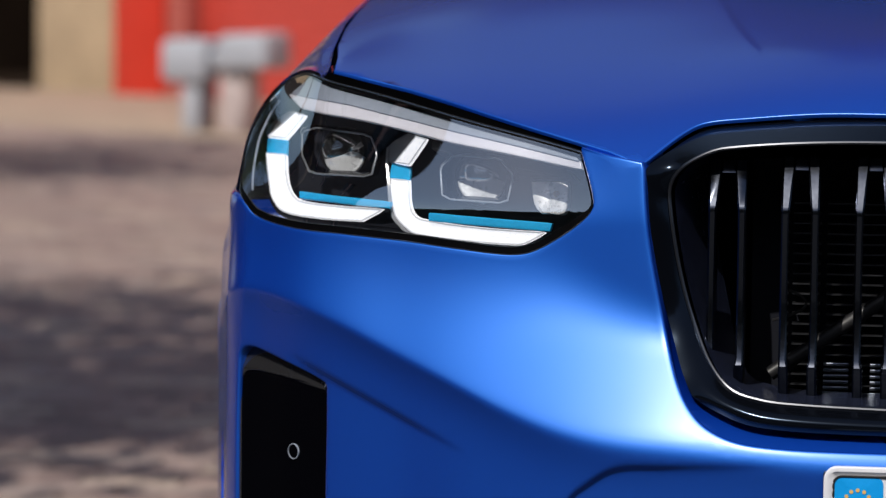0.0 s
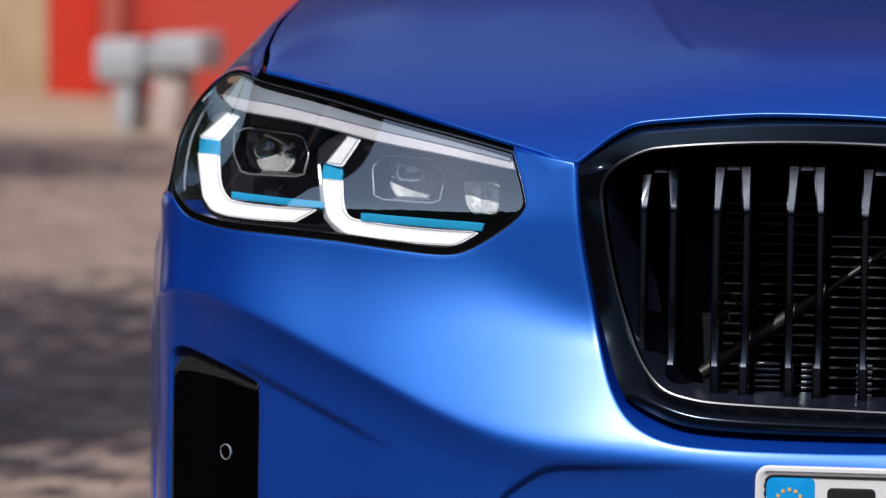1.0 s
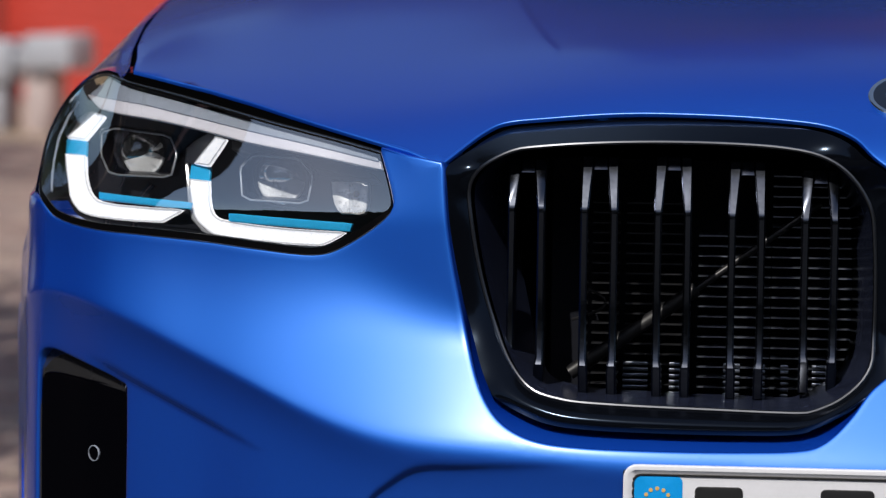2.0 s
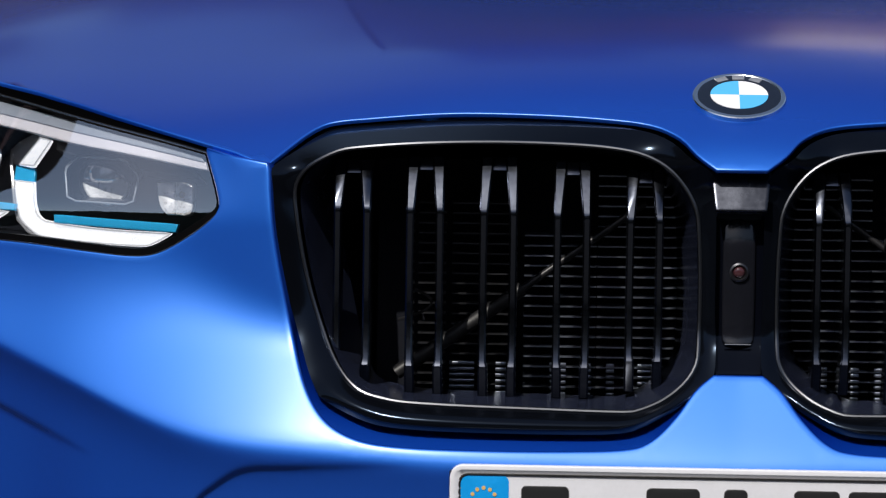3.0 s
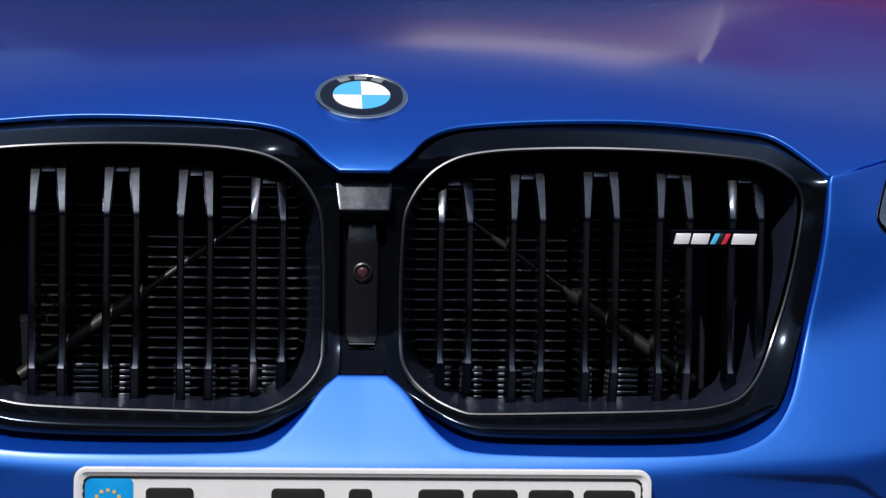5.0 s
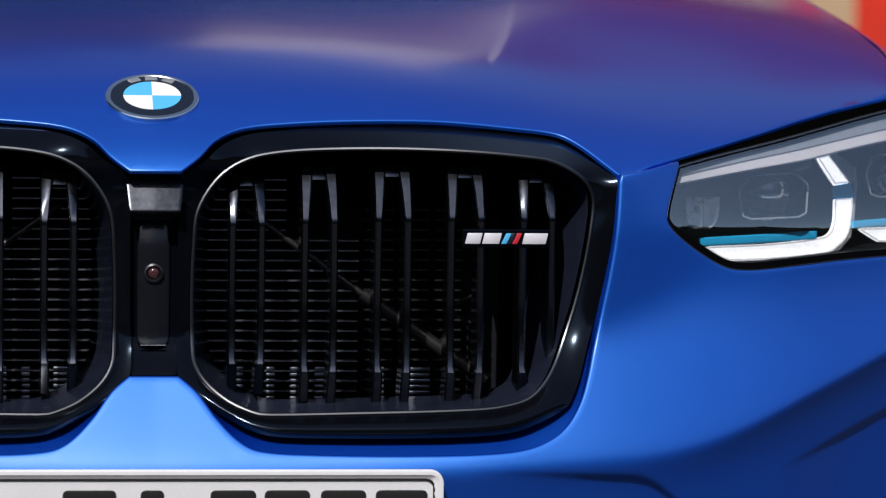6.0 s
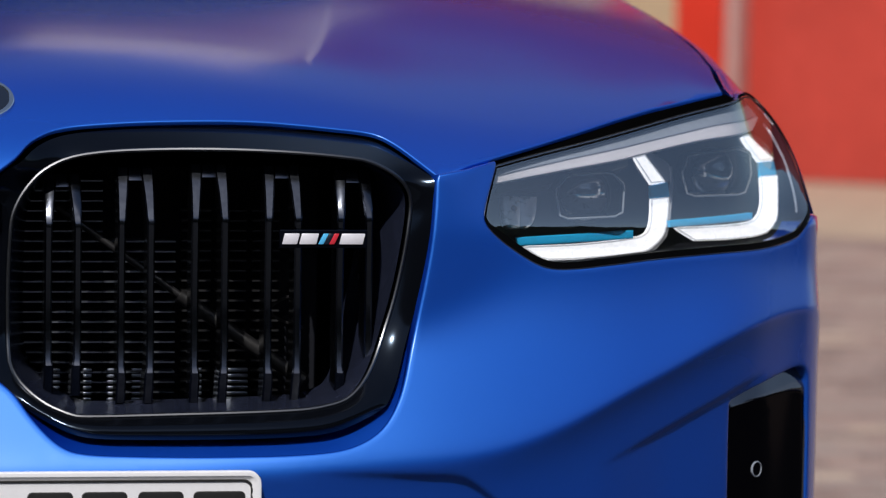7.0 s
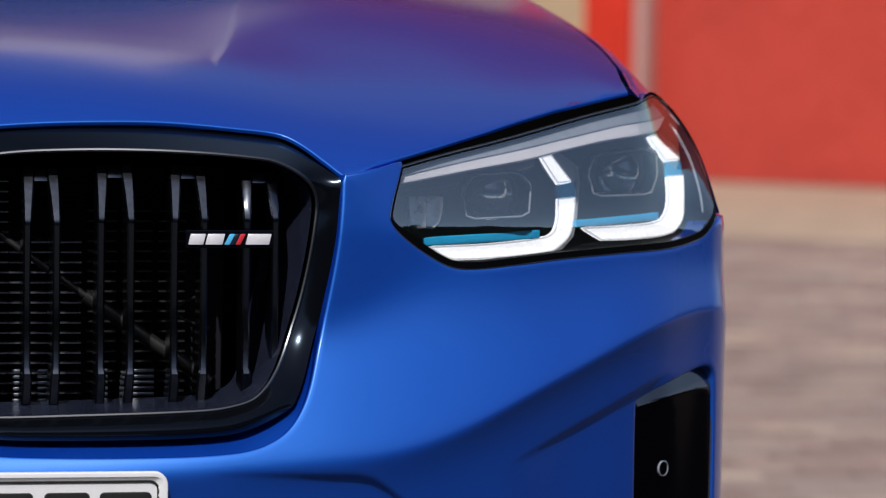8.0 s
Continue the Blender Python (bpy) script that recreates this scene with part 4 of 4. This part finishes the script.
plate = part("number_plate", sheet(rounded(-.26, .26, .547, .6565, .011), lambda x, z: Vector((x, PLATE_Y - .0035 * ramp(max(abs(x) - .2535, abs(z - .60175) - .0485), -.0008, .001), z)), .004, (), .0012, .007, (0, -1, 0)), WHITEPLATE, car, "white number plate with a blue band and plain dark bars")
part("plate_carrier", box(bmesh.new(), (-.262, .004, .54), (.262, .03, .652), .003), SATIN, plate)
border = rounded(-.2525, .2525, .5545, .6490, .008)
part("plate_border", tube([Vector((p.x, PLATE_Y - .0012, p.y)) for p in border], .0011, 6, True, .5), INK, plate)
part("blue_band", sheet(rounded(-.2512, -.208, .556, .6478, .006), lambda x, z: Vector((x, PLATE_Y - .0006, z)), .02, (), .0003, .001, (0, -1, 0)), BLUEPLATE, plate)
for k in range(12):
    a = math.tau * k / 12
    part("star", disc_stack((-.2305 + .0115 * math.cos(a), PLATE_Y - .0008, .625 + .0115 * math.sin(a)), FACE, ((.0019, -.0004), (.0018, .0003)), 10), GOLD, plate)
for x0, x1 in ((-.196, -.154), (-.083, -.036), (-.013, .007), (.05, .09), (.099, .139), (.15, .19), (.20, .246)):
    part("dark_bar", sheet(rounded(x0, x1, .564, .6385, .004), lambda x, z: Vector((x, PLATE_Y - .0012, z)), .02, (), .0006, .002, (0, -1, 0)), INK, plate)

# ---- lower intake, wheels and cabin ----
bm = bmesh.new()
box(bm, (-.52, .10, .34), (.52, .14, .50), .004)
box(bm, (-.76, .16, .24), (.76, .60, .36), .02)
part("lower_intake", bm, DEEP, car, "matt black lower intake")


def wheel_at(x, y):
    out = 1 if x > 0 else -1
    turn = Matrix.Rotation(radians(90 * out), 4, "Y")
    tyre = disc_stack((x, y, .365), turn, ((.24, -.12), (.34, -.12), (.36, -.10), (.365, -.06), (.365, .06), (.36, .10), (.34, .115), (.25, .11), (.245, .08)), 48)
    w = part("wheel", tyre, TYRE, car, "wheel with black tyre")
    part("rim", disc_stack((x, y, .365), turn, ((.245, .02), (.245, .10), (.235, .105), (.22, .07), (.07, .05), (.06, .08), (.03, .085)), 48), RIM, w)


for x in (.78, -.78):
    for y in (.86, 3.72):
        wheel_at(x, y)


def hull(rows, mat, name, label=""):
    return part(name, loft([[Vector(p) for p in r] for r in rows], closed=False), mat, car, label)


def cross(y, half, z0, z1, n=13):
    """One bow over the cabin."""
    return [(half * math.sin(a) ** 1 * (1 - .0), y, z0 + (z1 - z0) * math.cos(a) ** .55) if abs(a) < 1.5707 else (math.copysign(half, a), y, z0) for a in np.linspace(-math.pi / 2, math.pi / 2, n)]


hull([[(x, 1.44, 1.12 - .06 * (x / .8) ** 2) for x in np.linspace(-.8, .8, 13)], [(x * .86, 2.1, 1.60 - .05 * (x / .8) ** 2) for x in np.linspace(-.8, .8, 13)]], WINDOW, "windscreen", "dark windscreen")
hull([[(x * .86, y, z - .06 * (x / .8) ** 2) for x in np.linspace(-.8, .8, 13)] for y, z in ((2.1, 1.605), (2.5, 1.665), (3.2, 1.675), (3.9, 1.63), (4.3, 1.57))], PAINT, "roof")
hull([[(x * .86, 4.3, 1.565 - .06 * (x / .8) ** 2) for x in np.linspace(-.8, .8, 13)], [(x * 1.05, 4.62, 1.06) for x in np.linspace(-.8, .8, 13)], [(x * 1.1, 4.70, .8) for x in np.linspace(-.8, .8, 13)], [(x * 1.1, 4.66, .35) for x in np.linspace(-.8, .8, 13)]], PAINT, "tailgate")
for side in (1, -1):
    pts = [(1.44, .90, 1), (4.64, .98, 1), (4.68, .5, 1), (4.5, .36, 1)]
    for k in range(9):
        a = math.radians(4 + k * 172 / 8)
        pts.append((3.72 + .43 * math.cos(a), .36 + .43 * math.sin(a)))
    pts += [(3.2, .30, 1), (1.44, .30, 1)]
    bm = sheet(curve(pts, .04), lambda y, z: Vector((.935 - .05 * ramp(y, 3.9, 4.7) - .03 * ramp(.7 - z, 0, .4), y, z)), .06, (), .003, .03, (1, 0, 0))
    part("side_panel", mirrored(bm) if side < 0 else bm, PAINT, car, "satin blue doors and rear side")
    bm = loft([[Vector((side * q, y, z)) for q, y, z in r] for r in (((.93, 1.44, .90), (.935, 2.4, .97), (.93, 3.4, 1.0), (.88, 4.62, .98)), ((.80, 1.46, 1.06), (.86, 2.4, 1.08), (.86, 3.4, 1.10), (.82, 4.6, 1.07)))], closed=False)
    part("waistline", bm, PAINT, car)
    bm = loft([[Vector((side * q, y, z)) for q, y, z in r] for r in (((.80, 1.46, 1.06), (.86, 2.4, 1.08), (.86, 3.4, 1.10), (.82, 4.6, 1.07)), ((.69, 2.1, 1.555), (.70, 2.5, 1.61), (.69, 3.4, 1.61), (.69, 4.3, 1.51)))], closed=False)
    part("side_glass", bm, WINDOW, car, "dark side windows")
bm = bmesh.new()
box(bm, (-.75, .5, .25), (.75, 4.5, .33), .02)
part("underbody", bm, DEEP, car)

# ================= ground and buildings =================
bm = bmesh.new()
bmesh.ops.create_grid(bm, x_segments=2, y_segments=2, size=400)
tagged(part("ground", bm, JOINT, None, "sand-coloured ground between brick pavers", False), category="ground", kind="structure")

ALONG, OUT, CORNER = Vector((.8116, -.5842, 0)), Vector((-.5842, -.8116, 0)), Vector((4.91, 15.85, 0))
HOUSE = Matrix(((ALONG.x, -OUT.x, 0, CORNER.x), (ALONG.y, -OUT.y, 0, CORNER.y), (0, 0, 1, 0), (0, 0, 0, 1)))   # x along the facade, y into it
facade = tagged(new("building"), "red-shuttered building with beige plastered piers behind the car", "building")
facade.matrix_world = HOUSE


def local(name, lo, hi, mat, parent, bevel=.01, label=""):
    return part(name, box(bmesh.new(), lo, hi, bevel), mat, parent, label)


# unseen upper storeys: heights and tones shape what the bonnet reflects
local("upper_wall", (-30, .12, 3.6), (-11.5, .5, 9.0), TAUPE, facade, .01, "unseen grey-brown upper wall, added for the bonnet's reflection")
local("upper_wall", (-11.5, .12, 3.6), (-9.2, .5, 10.8), TAUPE, facade, .01, "unseen grey-brown upper wall, added for the bonnet's reflection")
local("upper_wall", (-9.2, .12, 3.6), (-6.4, .5, 14.5), TAUPE, facade, .01, "unseen grey-brown upper wall, added for the bonnet's reflection")
local("upper_wall", (-6.4, .12, 3.6), (1.0, .5, 7.4), BRICKRED, facade, .01, "unseen dark red upper wall, added for the bonnet's reflection")
local("upper_wall", (1.0, .12, 3.6), (6.2, .5, 5.3), BRICKRED, facade, .01, "unseen dark red upper wall, added for the bonnet's reflection")
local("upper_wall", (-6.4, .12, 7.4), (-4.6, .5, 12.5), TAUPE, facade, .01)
local("gable", (-4.6, .0, 7.4), (-1.7, .55, 11.2), CREAM, facade, .03, "unseen beige gable, added for the bonnet's reflection")
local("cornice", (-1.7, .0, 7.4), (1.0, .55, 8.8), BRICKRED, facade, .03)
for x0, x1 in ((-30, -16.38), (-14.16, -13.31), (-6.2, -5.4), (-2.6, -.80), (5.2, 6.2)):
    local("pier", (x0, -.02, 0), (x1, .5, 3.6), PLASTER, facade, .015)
# room behind the doorway, its unlit depth painted near-black on every side
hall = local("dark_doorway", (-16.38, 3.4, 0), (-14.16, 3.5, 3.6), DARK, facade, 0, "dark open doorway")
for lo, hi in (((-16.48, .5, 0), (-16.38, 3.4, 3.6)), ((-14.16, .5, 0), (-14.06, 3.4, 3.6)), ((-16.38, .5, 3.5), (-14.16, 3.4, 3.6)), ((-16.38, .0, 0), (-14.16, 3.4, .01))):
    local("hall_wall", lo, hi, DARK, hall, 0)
local("red_post", (-13.31, -.05, 0), (-12.80, .4, 3.6), REDPOST, facade, .01, "bright red post")
local("red_post", (-.80, -.05, 0), (-.535, .4, 3.6), REDPOST, facade, .01)
local("door_rail", (-12.80, -.02, 0), (-12.60, .4, 3.6), RAILRED, facade, .01, "faded red guide rail")
local("door_rail", (-.535, -.02, 0), (-.47, .4, 3.6), PALE, facade, .01, "pale grey guide rail")


def shutter(x0, x1):
    door = local("roller_shutter", (x0, .16, 0), (x1, .2, 3.6), SHUTTER, facade, 0, "red roller shutter of flat slats")
    for k in range(40):
        local("shutter_slat", (x0 + .005, .125, .004 + k * .088), (x1 - .005, .16, .0895 + k * .088), SHUTTER, door, .004)


for x0, x1 in ((-12.60, -6.2), (-5.4, -2.6), (-.47, 5.2)):
    shutter(x0, x1)

# ---- apron, pavers ----
apron = part("pavement", box(bmesh.new(), (-30, -3.6, -.05), (6.2, -.02, .006), .004), SANDY, None, "sandy concrete apron in front of the shutters")
apron.matrix_world = HOUSE
tagged(apron, category="pavement", kind="structure")

PAVER = material("clay_paver", (0.30, 0.22, 0.18), 0.85)
n_, l_, b_ = nodes_of(PAVER)
geo, info, both = n_.new("ShaderNodeNewGeometry"), n_.new("ShaderNodeObjectInfo"), n_.new("ShaderNodeMath")
both.operation = "ADD"
l_.new(geo.outputs["Random Per Island"], both.inputs[0])
l_.new(info.outputs["Random"], both.inputs[1])
wrap = n_.new("ShaderNodeMath")
wrap.operation = "FRACT"
l_.new(both.outputs[0], wrap.inputs[0])
tones = n_.new("ShaderNodeValToRGB")
tones.color_ramp.elements[0].color, tones.color_ramp.elements[1].color = (0.19, 0.135, 0.12, 1), (0.42, 0.32, 0.25, 1)
for pos, col in ((.3, (0.25, 0.175, 0.155)), (.55, (0.31, 0.22, 0.19)), (.8, (0.27, 0.21, 0.19))):
    tones.color_ramp.elements.new(pos).color = (*col, 1)
l_.new(wrap.outputs[0], tones.inputs[0])
speck, co_, mul = n_.new("ShaderNodeTexNoise"), n_.new("ShaderNodeTexCoord"), n_.new("ShaderNodeMix")
speck.inputs["Scale"].default_value, speck.inputs["Detail"].default_value = 60, 6
l_.new(co_.outputs["Object"], speck.inputs["Vector"])
mul.data_type, mul.blend_type = "RGBA", "OVERLAY"
mul.inputs[0].default_value = 0.5
l_.new(tones.outputs[0], mul.inputs[6])
l_.new(speck.outputs["Fac"], mul.inputs[7])
l_.new(mul.outputs[2], b_.inputs["Base Color"])
rough_bump = n_.new("ShaderNodeBump")
rough_bump.inputs["Strength"].default_value, rough_bump.inputs["Distance"].default_value = 0.5, 0.002
l_.new(speck.outputs["Fac"], rough_bump.inputs["Height"])
l_.new(rough_bump.outputs[0], b_.inputs["Normal"])


def paver_rows():
    """Running bond across the yard, clear of the apron; each one (x, y, height)."""
    rng = random.Random(4)
    for j in range(13, 205):
        y = j * .105
        for i in range(-36, 37):
            x = i * .21 + (.105 if j % 2 else 0)
            p = Vector((x, y, 0)) - CORNER
            if p.dot(OUT) < 3.75:
                continue
            yield x, y, .004 + .004 * rng.random()


PW, PD, CH = .1025, .050, .003
chosen, rest = [], []
for x, y, h in paver_rows():
    (chosen if 1.55 < x < 2.75 and 4.3 < y < 9.4 and len(chosen) < 290 else rest).append((x, y, h))
base = np.array([(-PW, -PD, -.03), (PW, -PD, -.03), (PW, PD, -.03), (-PW, PD, -.03), (-PW, -PD, -CH), (PW, -PD, -CH), (PW, PD, -CH), (-PW, PD, -CH),
                 (-PW + CH, -PD + CH, 0), (PW - CH, -PD + CH, 0), (PW - CH, PD - CH, 0), (-PW + CH, PD - CH, 0)])
quads = [(8, 9, 10, 11)] + [(a, (a + 1) % 4, 4 + (a + 1) % 4, 4 + a) for a in range(4)] + [(4 + a, 4 + (a + 1) % 4, 8 + (a + 1) % 4, 8 + a) for a in range(4)]
me = bpy.data.meshes.new("pavers")
shift = np.array(rest)
co = (base[None] + shift[:, None, :]).reshape(-1, 3)
me.from_pydata(co.tolist(), [], [tuple(v + 12 * k for v in q) for k in range(len(rest)) for q in quads])
me.materials.append(PAVER)
pavers = new("paving")
tagged(pavers, "weathered clay brick pavers laid in running bond", "paving", kind="structure")
joined = new("pavers", me)
joined.parent = pavers
tagged(joined, kind="stuff")
one = bpy.data.meshes.new("paver")
one.from_pydata(base.tolist(), [], quads)
one.materials.append(PAVER)
for x, y, h in chosen:
    ob = new("paver", one)
    ob.location, ob.parent = (x, y, h), pavers

# ---- pale bench by the shutters ----
bench = tagged(new("bench"), "small pale grey stone bench on the paving", "bench")
bench.matrix_world = Matrix.Translation((-4.20, 18.6, 0)) @ Matrix.Rotation(radians(-18), 4, "Z")
part("seat", box(bmesh.new(), (.05, -.17, .355), (.37, .17, .565), .04, Matrix.Rotation(radians(-3), 4, "Y")), BENCHGREY, bench)
part("seat", box(bmesh.new(), (-.36, -.15, .285), (-.06, .15, .535), .05, Matrix.Rotation(radians(6), 4, "Z")), BENCHGREY, bench)
part("crossbar", box(bmesh.new(), (-.065, -.09, .37), (.055, .09, .475), .02), BENCHGREY, bench)
part("leg", box(bmesh.new(), (-.235, -.12, 0), (-.12, .12, .29), .03), BENCHGREY, bench)
part("leg", box(bmesh.new(), (.0, -.10, 0), (.18, .12, .36), .03), PALESTONE, bench, "paler pinkish grey leg")

# ---- unseen road and hedge, added on the camera's side to darken the car's reflections ----
ASPHALT = grain(material("asphalt", (0.030, 0.030, 0.034), 0.85), 30, 0.3, 0.05, 0.4, 0.004)
HEDGE = grain(material("hedge_leaves", (0.025, 0.035, 0.016), 0.8), 7, 0.5, 0.05, 1.0, 0.08)
road = part("road", box(bmesh.new(), (-60, -10.8, -.05), (60, 1.3, .012), .004), ASPHALT, None, "unseen dark asphalt road, added to darken the car's reflections")
tagged(road, category="road", kind="structure")
hedge = tagged(new("hedge"), "unseen dark green hedge, added to darken the car's reflections", "hedge")
hedge.location = (0, -11.5, 0)


def hedge_skin(a, u):
    """A point of the hedge's rounded cross-section: u runs from the near foot over the top to the far foot."""
    h = 6.2 * (1 + .10 * noise.noise(Vector((a * .5, 7, 1))) + .04 * noise.noise(Vector((a * 2.1, 3, 4))))
    y, z = between(u, (0, .42, .5, .58, 1), (0, -.95, -1.4, -1.9, -2.8)), h * between(u, (0, .42, .5, .58, 1), (0, .93, 1, .93, 0))
    return Vector((a, y + .35 * noise.noise(Vector((a * .9, z * .9, u * 3))) + .25 * noise.noise(Vector((a * 3, z * 3, 9))), z))


part("foliage", loft([[hedge_skin(a, u) for a in np.linspace(-45, 45, 240)] for u in np.linspace(0, 1, 34)], closed=False), HEDGE, hedge)
rng = np.random.default_rng(5)
vs, fs = [], []
for a, u in zip(rng.uniform(-45, 45, 26000), rng.uniform(0, .62, 26000)):
    c = hedge_skin(a, u) + Vector(rng.normal(0, .09, 3))
    d = Vector(rng.normal(0, 1, 3)).normalized() * .13
    e = d.orthogonal().normalized() * .07
    vs += [c - d, c + e, c + d, c - e]
    fs.append(tuple(range(len(vs) - 4, len(vs))))
me = bpy.data.meshes.new("leaves")
me.from_pydata([tuple(v) for v in vs], [], fs)
me.materials.append(HEDGE)
leaves = new("leaves", me)
leaves.parent = hedge
tagged(leaves, kind="stuff")
# lower copies at both sides, also unseen and added for the reflections
copy_thing(hedge, Matrix.Translation((-14, -2.5, 0)) @ Matrix.Rotation(radians(-90), 4, "Z") @ Matrix.Diagonal((.2, 1, .4, 1)))
copy_thing(hedge, Matrix.Translation((15, -2.5, 0)) @ Matrix.Rotation(radians(90), 4, "Z") @ Matrix.Diagonal((.2, 1, .4, 1)))

# ---- two trees out of view, added to cast the shadows on the yard ----
BARK = grain(material("bark", (0.09, 0.065, 0.045), 0.9), 25, 0.35, 0.04, 0.6, 0.01)
LEAF = grain(material("leaf", (0.06, 0.10, 0.025), 0.6), 6, 0.35, 0.05)


def tree(x, y, height, spread, seed):
    rng = random.Random(seed)
    t = tagged(new("tree"), "unseen leafy broad-crowned tree, added to shade the yard", "tree", "street trees")
    t.location = (x, y, 0)
    top = height * .55
    limbs = [(Vector((0, 0, 0)), Vector((.1, .05, top)), .17, .10)]
    for k in range(7):
        a = k * math.tau / 7 + rng.random()
        start = Vector((.08, .04, top * (.75 + .25 * rng.random())))
        limbs.append((start, start + Vector((math.cos(a) * spread * .7, math.sin(a) * spread * .7, height * (.18 + .2 * rng.random()))), .07, .02))
    trunk = None
    for a, b, r0, r1 in limbs:
        rings = []
        d = (b - a).normalized()
        u = d.orthogonal().normalized()
        v = d.cross(u)
        for j in range(6):
            f = j / 5
            p = a.lerp(b, f) + Vector((0, 0, .15 * math.sin(f * math.pi)))
            r = r0 + (r1 - r0) * f
            rings.append([p + r * (math.cos(q * math.tau / 9) * u + math.sin(q * math.tau / 9) * v) for q in range(9)])
        ob = part("limb" if trunk else "trunk", loft(rings, cap=True), BARK, trunk or t)
        trunk = trunk or ob
    vs, fs = [], []
    clumps = [(b + Vector((rng.gauss(0, .5), rng.gauss(0, .5), rng.gauss(0, .4))), .55 + .5 * rng.random()) for _, b, _, _ in limbs for _ in range(7)]
    for c, r in clumps:
        for _ in range(170):
            p = c + Vector((rng.gauss(0, r * .55), rng.gauss(0, r * .55), rng.gauss(0, r * .45)))
            u = Vector((rng.gauss(0, 1), rng.gauss(0, 1), rng.gauss(0, .5))).normalized()
            v = u.orthogonal().normalized()
            n = len(vs)
            vs += [p - u * .07, p + v * .035, p + u * .07, p - v * .035]
            fs.append((n, n + 1, n + 2, n + 3))
    me = bpy.data.meshes.new("crown")
    me.from_pydata([tuple(v) for v in vs], [], fs)
    me.materials.append(LEAF)
    crown = new("crown", me)
    crown.parent = t
    tagged(crown, kind="stuff")


tree(-4.7, 2.0, 7.0, 1.8, 3)
tree(-8.0, 10.6, 8.0, 2.2, 8)

# ---- unseen brown house, added on the car's right-hand side to darken the headlamp's reflection ----
HOUSEBROWN = grain(material("brown_render", (0.045, 0.032, 0.026), 0.85), 8, 0.25, 0.05, 0.3, 0.006)
ROOFTILE = grain(material("grey_roof_tile", (0.06, 0.05, 0.05), 0.8), 6, 0.3, 0.05)


def house(x, y0, y1, eaves):
    """A three-storey house with its front along y, facing the yard."""
    h = tagged(new("house"), "unseen brown three-storey house, added as a dark reflection in the headlamp", "house")
    h.location = (x, y0, 0)
    wide, cols, storey = y1 - y0, 5, eaves / 3
    step = wide / cols
    for k in range(cols + 1):
        a, b = max(0, k * step - .45 * step + .2), min(wide, k * step + .45 * step - .2)
        part("wall_pier", box(bmesh.new(), (-.4, a, 0), (0, b, eaves), .01), HOUSEBROWN, h)
    for j in range(4):
        z0, z1 = (j * storey - .9 if j else 0), (min(eaves, j * storey + .9) if j else .9)
        for k in range(cols):
            a, b = k * step + .45 * step - .2, (k + 1) * step - .45 * step + .2
            part("wall_band", box(bmesh.new(), (-.398, a, z0), (-.004, b, z1)), HOUSEBROWN, h)
            if j < 3:
                w = part("window", box(bmesh.new(), (-.30, a, z1), (-.28, b, (j + 1) * storey - .9 if j < 2 else eaves - .9)), WINDOW, h, "dark window pane")
                part("window_frame", box(bmesh.new(), (-.28, (a + b) / 2 - .04, z1), (-.22, (a + b) / 2 + .04, (j + 1) * storey - .9), .01), PALE, w)
    part("roof", loft([[Vector((q, y, z)) for q, z in ((.4, eaves - .1), (-4, eaves + 2.6), (-8.4, eaves - .1))] for y in (-.3, wide + .3)], closed=False), ROOFTILE, h)
    part("end_wall", box(bmesh.new(), (-8, .02, 0), (-.41, .3, eaves)), HOUSEBROWN, h)
    part("end_wall", box(bmesh.new(), (-8, wide - .3, 0), (-.41, wide - .02, eaves)), HOUSEBROWN, h)


house(-11.5, -3.7, 9.3, 11.0)
